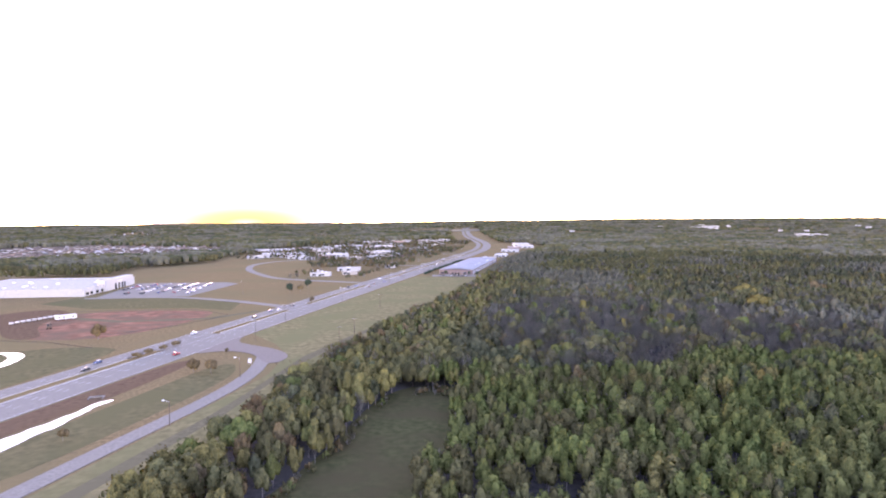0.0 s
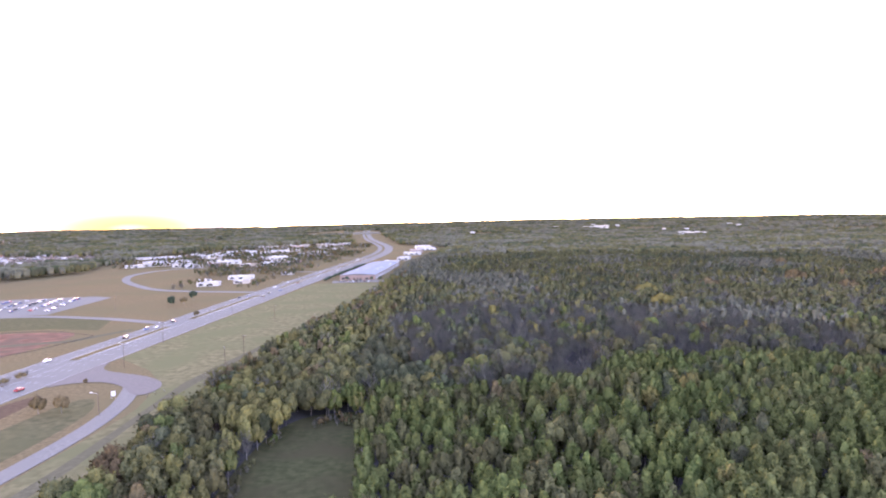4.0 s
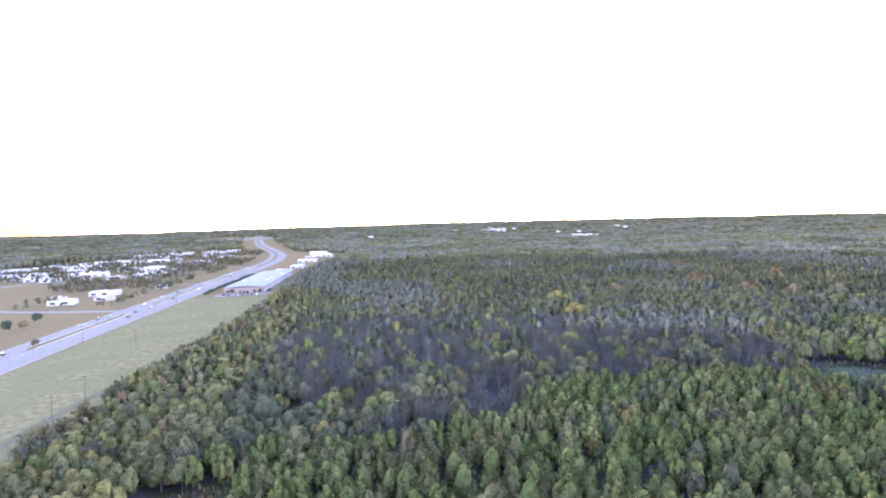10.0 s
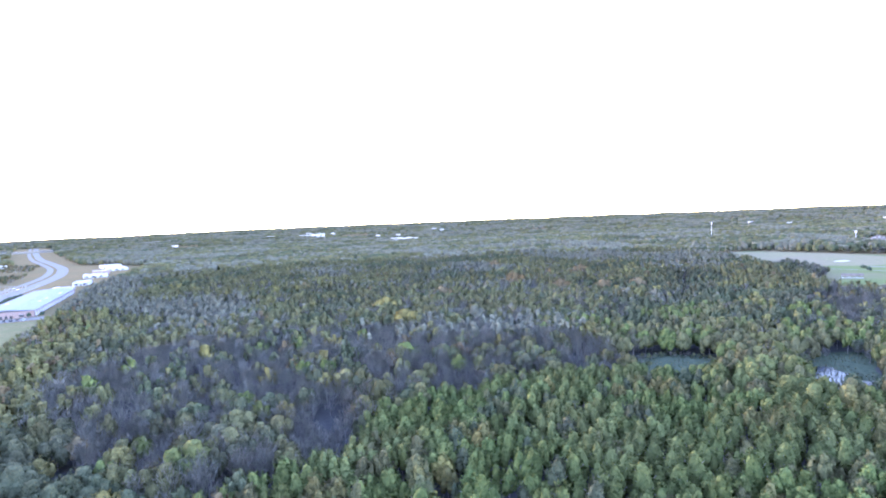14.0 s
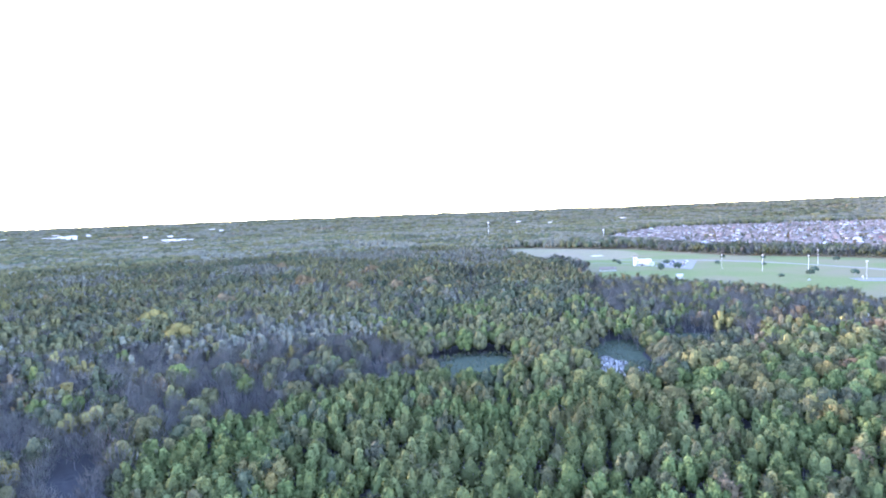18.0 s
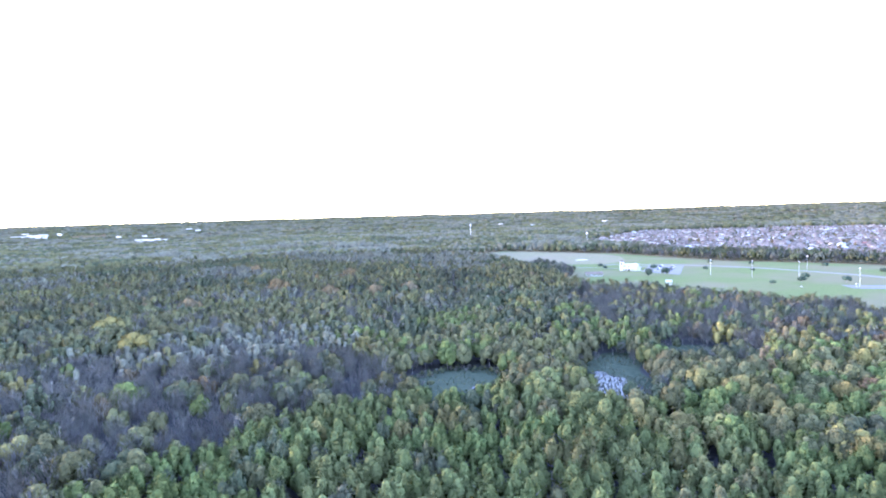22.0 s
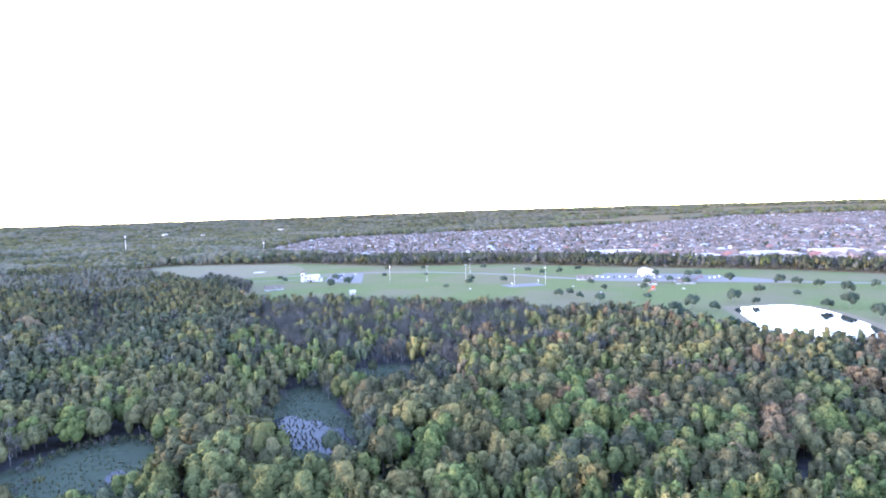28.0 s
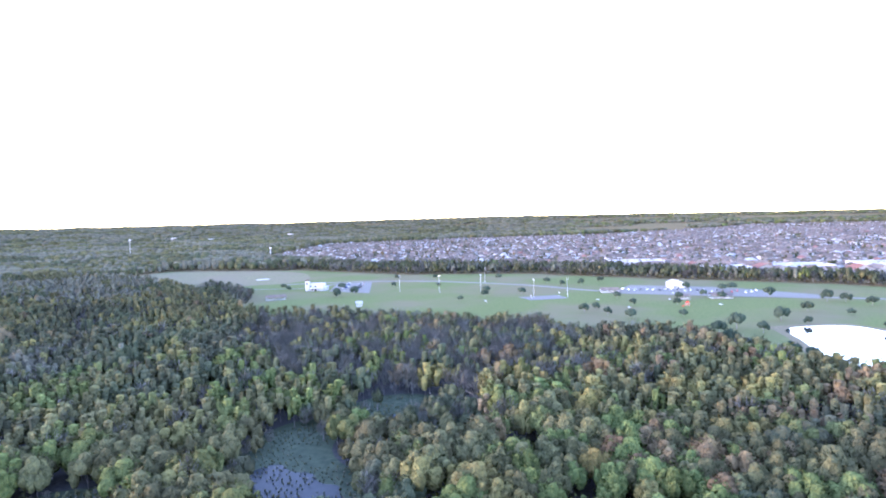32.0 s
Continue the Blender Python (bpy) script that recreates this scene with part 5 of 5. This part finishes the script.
def plant(name, x, y, h, kind, label, group, wide=1.0, squat=1.0, variants=4, count=240, size=0.033):
    key = (name, kind, rng.integers(variants))
    if key not in BANK:
        BANK[key] = tree_meshes(kind, 100 + 17 * int(key[2]) + kind, count, size, squat)
    ob = tagged(new(name), label, "tree", group)
    ob.matrix_basis = pose(x, y, -0.02, 0, 0, float(rng.uniform(0, 360))) @ Matrix.Diagonal((h * wide, h * wide, h, 1))
    for n, me in zip(("trunk", "crown"), BANK[key]):
        child = new(n, me)
        child.parent = ob
    return ob


NAMES = {0: "bright green leafy tree in the woods", 1: "green leafy tree in the woods", 2: "dark green leafy tree in the woods", 3: "yellow autumn tree in the woods", 4: "rust-coloured autumn tree in the woods", 5: "leafless grey tree in the woods", 7: "pale grey-green tree in the woods", 8: "olive-gold autumn tree in the woods"}
for x, y, kind in zip(SINGLE_X, SINGLE_Y, SINGLE_K):
    plant("tree", x, y, 12.3 * rng.uniform(0.75, 1.2), int(kind), NAMES[int(kind)], "woodland trees", rng.uniform(0.9, 1.15))
for x, y, h, kind in ((268, 258, 11, 5), (274, 252, 12, 0), (262, 248, 10, 1), (288, 286, 8, 5), (236, 290, 9, 0), (312, 262, 9, 5), (300, 246, 10, 1), (322, 280, 9, 2), (244, 246, 11, 0), (205, 300, 10, 0)):
    plant("tree", x, y, h, kind, NAMES[kind].replace("in the woods", "standing by the pools"), "pool trees", 1.35)
for x, y, h, kind in ((135, 554, 19, 3), (130, 491, 18, 3), (306, 652, 20, 4), (207, 609, 17, 4), (178, 485, 16, 7), (405, 682, 17, 4), (347, 559, 16, 4), (379, 548, 16, 4), (385, 840, 18, 4), (-4, 475, 15, 7), (-50, 567, 15, 3), (300, 640, 16, 4), (322, 590, 16, 4), (425, 700, 17, 4)):
    plant("broad_tree", x, y, h, kind, NAMES[kind].replace("tree", "broad tree"), "broad autumn trees", 0.9, 0.8, 2, 520, 0.040)
for x, y, h, kind in ((446, 466, 13, 4), (458, 446, 14, 8), (472, 428, 13, 7), (486, 372, 14, 8), (490, 345, 12, 4), (494, 300, 13, 4), (490, 262, 14, 8), (484, 236, 12, 4), (470, 190, 13, 8), (440, 160, 13, 4), (500, 400, 12, 7), (430, 480, 13, 8), (404, 500, 13, 4)):
    plant("edge_tree", x, y, h, kind, NAMES[kind].replace("in the woods", "at the park edge"), "park edge trees", 0.62, 0.8, 3, 460, 0.038)
PARK_TREES = ((715, 421, 7), (725, 374, 6), (621, 323, 6), (682, 312, 8), (650, 307, 8), (803, 323, 8), (672, 276, 8), (762, 262, 8), (738, 244, 8), (748, 225, 9), (777, 206, 8), (650, 189, 8), (612, 177, 7), (650, 139, 8),
              (718, 126, 9), (671, 117, 8), (707, 96, 9), (717, 86, 9), (658, 104, 8), (671, 65, 11), (552, 84, 12), (597, 56, 9), (650, 28, 12), (650, 15, 9), (632, 3, 9), (599, -7, 12), (531, 15, 13), (523, 31, 9), (583, 33, 6),
              (540, 71, 7), (518, 117, 13), (561, 144, 7), (616, 143, 8), (690, 470, 9), (640, 452, 10), (655, 440, 10), (628, 446, 9), (675, 525, 7), (632, -38, 9), (489, 13, 12), (570, 213, 9), (500, 130, 10), (470, 128, 11),
              (448, 104, 9), (455, 118, 10), (440, 96, 8), (508, 104, 9), (790, 445, 8), (800, 400, 7), (690, 540, 7), (588, 205, 7), (560, 196, 8), (548, 180, 9))
for x, y, h in PARK_TREES:
    plant("park_tree", x, y, h * 0.92, 2 if rng.random() < 0.9 else 1, "round dark green oak standing on the park lawn", "park oaks", 0.86, 0.8, 5, 420, 0.034)
for x, y, h, kind, lb in ((-184, 256, 8, 4, "round rust-brown tree on the grass island"), (-175, 257, 8, 4, "round rust-brown tree on the grass island"), (-171, 167, 5, 4, "small rust-brown bush on the verge"), (-294, 316, 11, 4, "round rust-brown tree beside bare earth"),
                          (-287, 556, 10, 2, "dark tree beside the highway"), (-280, 566, 9, 4, "rust-brown tree beside the highway"), (-285, 594, 11, 2, "dark tree beside the highway"), (-294, 570, 9, 2, "dark tree beside the highway"), (-234, 495, 6, 4, "rust-brown tree on the median"),
                          (-174, 772, 6, 2, "dark shrub beside the forecourt"), (-142, 768, 6, 2, "dark shrub beside the forecourt"), (-132, 770, 6, 2, "dark shrub beside the forecourt"), (-194, 300, 3, 4, "small brown shrub on the grass island")):
    plant("park_tree", x, y, h, kind, lb, "roadside trees", 0.66, 0.8, 3, 420, 0.04)
for k in range(9):
    plant("median_shrub", -234 + rng.uniform(-1, 1), 272 + k * 5.2, rng.uniform(2.5, 4), 4 if k % 2 else 5, "low brown shrub on the highway median", "median shrubs", 1.2, 0.8, 2, 160, 0.06)
for k in range(30):
    plant("hedge_shrub", -200 + rng.uniform(-1.5, 1.5), 762 + k * 8.5, rng.uniform(3, 5), 2, "dark shrub in the row beside the shops", "hedge shrubs", 1.3, 0.8, 2, 160, 0.06)
sx_, sy_ = scatter(10.5, (-700, -250, 690, 2000, lambda x, y: inside(x, y, OPEN[0]) & (x < -262 - 0.12 * np.clip(y - 1300, 0, 9e9)) & (value_noise(x, y, 50, 4) > 0.44) & ((y > 980) | (x > -420))), rng)
grow("town_trees", "brown and green trees between the shops", sx_, sy_, rng.choice([2, 4, 5, 1], sx_.size), 9.0, MID_T, MID_B, rng)
sx_, sy_ = scatter(24.0, (800, 3000, -1200, 1000, lambda x, y: inside(x, y, INNER) & in_sight(x, y)), rng)
grow("estate_trees", "small green garden trees between the houses", sx_, sy_, rng.choice([2, 2, 1, 4], sx_.size), 6.5, FAR_T, FAR_B, rng)
sx_, sy_ = scatter(2.0, (170, 350, 220, 360, lambda x, y: (inside(x, y, OPEN[4]) | inside(x, y, OPEN[5]) | inside(x, y, OPEN[6])) & (value_noise(x, y, 9, 6) > 0.42)), rng)
grow("marsh_tufts", "low rushes and tufts round the pools", sx_, sy_, rng.choice([7, 2, 2, 1], sx_.size), 0.8, FAR_T, FAR_B, rng)
sx_, sy_ = scatter(6.0, (540, 720, 500, 660, lambda x, y: inside(x, y, [(572, 528), (676, 640), (705, 642), (690, 600), (645, 548), (585, 506)])), rng, gaps=0.2)
grow("park_grove", "grey leafless and dark green grove beside the field", sx_, sy_, rng.choice([5, 5, 2, 7], sx_.size), 8.5, NEXT_T, NEXT_B, rng)
sx_, sy_ = scatter(2.6, (-100, -20, 110, 262, lambda x, y: inside(x, y, OPEN[2]) & ~inside(x, y, widened(OPEN[2], 0.86)) & (value_noise(x, y, 8, 31) > 0.38)), rng)
grow("clearing_scrub", "low olive and brown scrub round the clearing", sx_, sy_, rng.choice([0, 1, 1, 4, 5], sx_.size), 3.2, NEXT_T, NEXT_B, rng)
sx_, sy_ = scatter(3.0, (165, 260, 280, 370, lambda x, y: inside(x, y, OPEN[4]) & ~inside(x, y, widened(OPEN[4], 0.80)) & (value_noise(x, y, 8, 32) > 0.35)), rng)
grow("marsh_edge_scrub", "low grey and green scrub at the marsh edge", sx_, sy_, rng.choice([5, 5, 1, 2], sx_.size), 3.4, NEXT_T, NEXT_B, rng)
POOLS = [[(232, 252), (236, 274), (247, 290), (262, 298), (270, 290), (264, 277), (258, 262), (246, 252)], [(302, 281), (322, 275), (316, 261), (299, 268)]]
sx_, sy_ = scatter(5.2, (170, 350, 220, 360, lambda x, y: (inside(x, y, OPEN[5]) | inside(x, y, OPEN[6])) & ~inside(x, y, POOLS[0]) & ~inside(x, y, POOLS[1]) & (value_noise(x, y, 14, 8) > 0.47)), rng)
grow("pool_thicket", "grey leafless and green young trees round the pools", sx_, sy_, rng.choice([5, 5, 2, 2, 1], sx_.size), 8.5, NEAR_T, NEAR_B, rng)
sx_, sy_ = scatter(6.0, (170, 350, 220, 360, lambda x, y: inside(x, y, OPEN[4]) & (value_noise(x, y, 14, 8) > 0.58)), rng)
grow("marsh_shrubs", "low grey and green shrubs in the marsh", sx_, sy_, rng.choice([5, 2, 1], sx_.size), 4.0, NEXT_T, NEXT_B, rng)
sx_, sy_ = scatter(3.2, (-206, -106, 60, 742, lambda x, y: inside(x, y, OPEN[0]) & (x > -128 + 6 * value_noise(x, y, 20, 3)) & (value_noise(x, y, 12, 16) > 0.5) & (y > 60)), rng)
grow("edge_scrub", "low olive scrub along the wood edge", sx_, sy_, rng.choice([0, 1, 3, 4, 5], sx_.size), 3.0, MID_T, MID_B, rng)
BELT = [(905, 640), (850, 455), (868, 301), (819, 157), (776, -14), (700, -150), (775, -150), (845, 20), (934, 233), (960, 413), (964, 606)]
sx_, sy_ = scatter(5.4, (690, 980, -150, 640, lambda x, y: inside(x, y, BELT)), rng)
grow("belt_undergrowth", "dark tangled undergrowth of the tree belt", sx_, sy_, rng.choice([2, 2, 1, 7, 5], sx_.size), 5.5, MID_T, MID_B, rng)
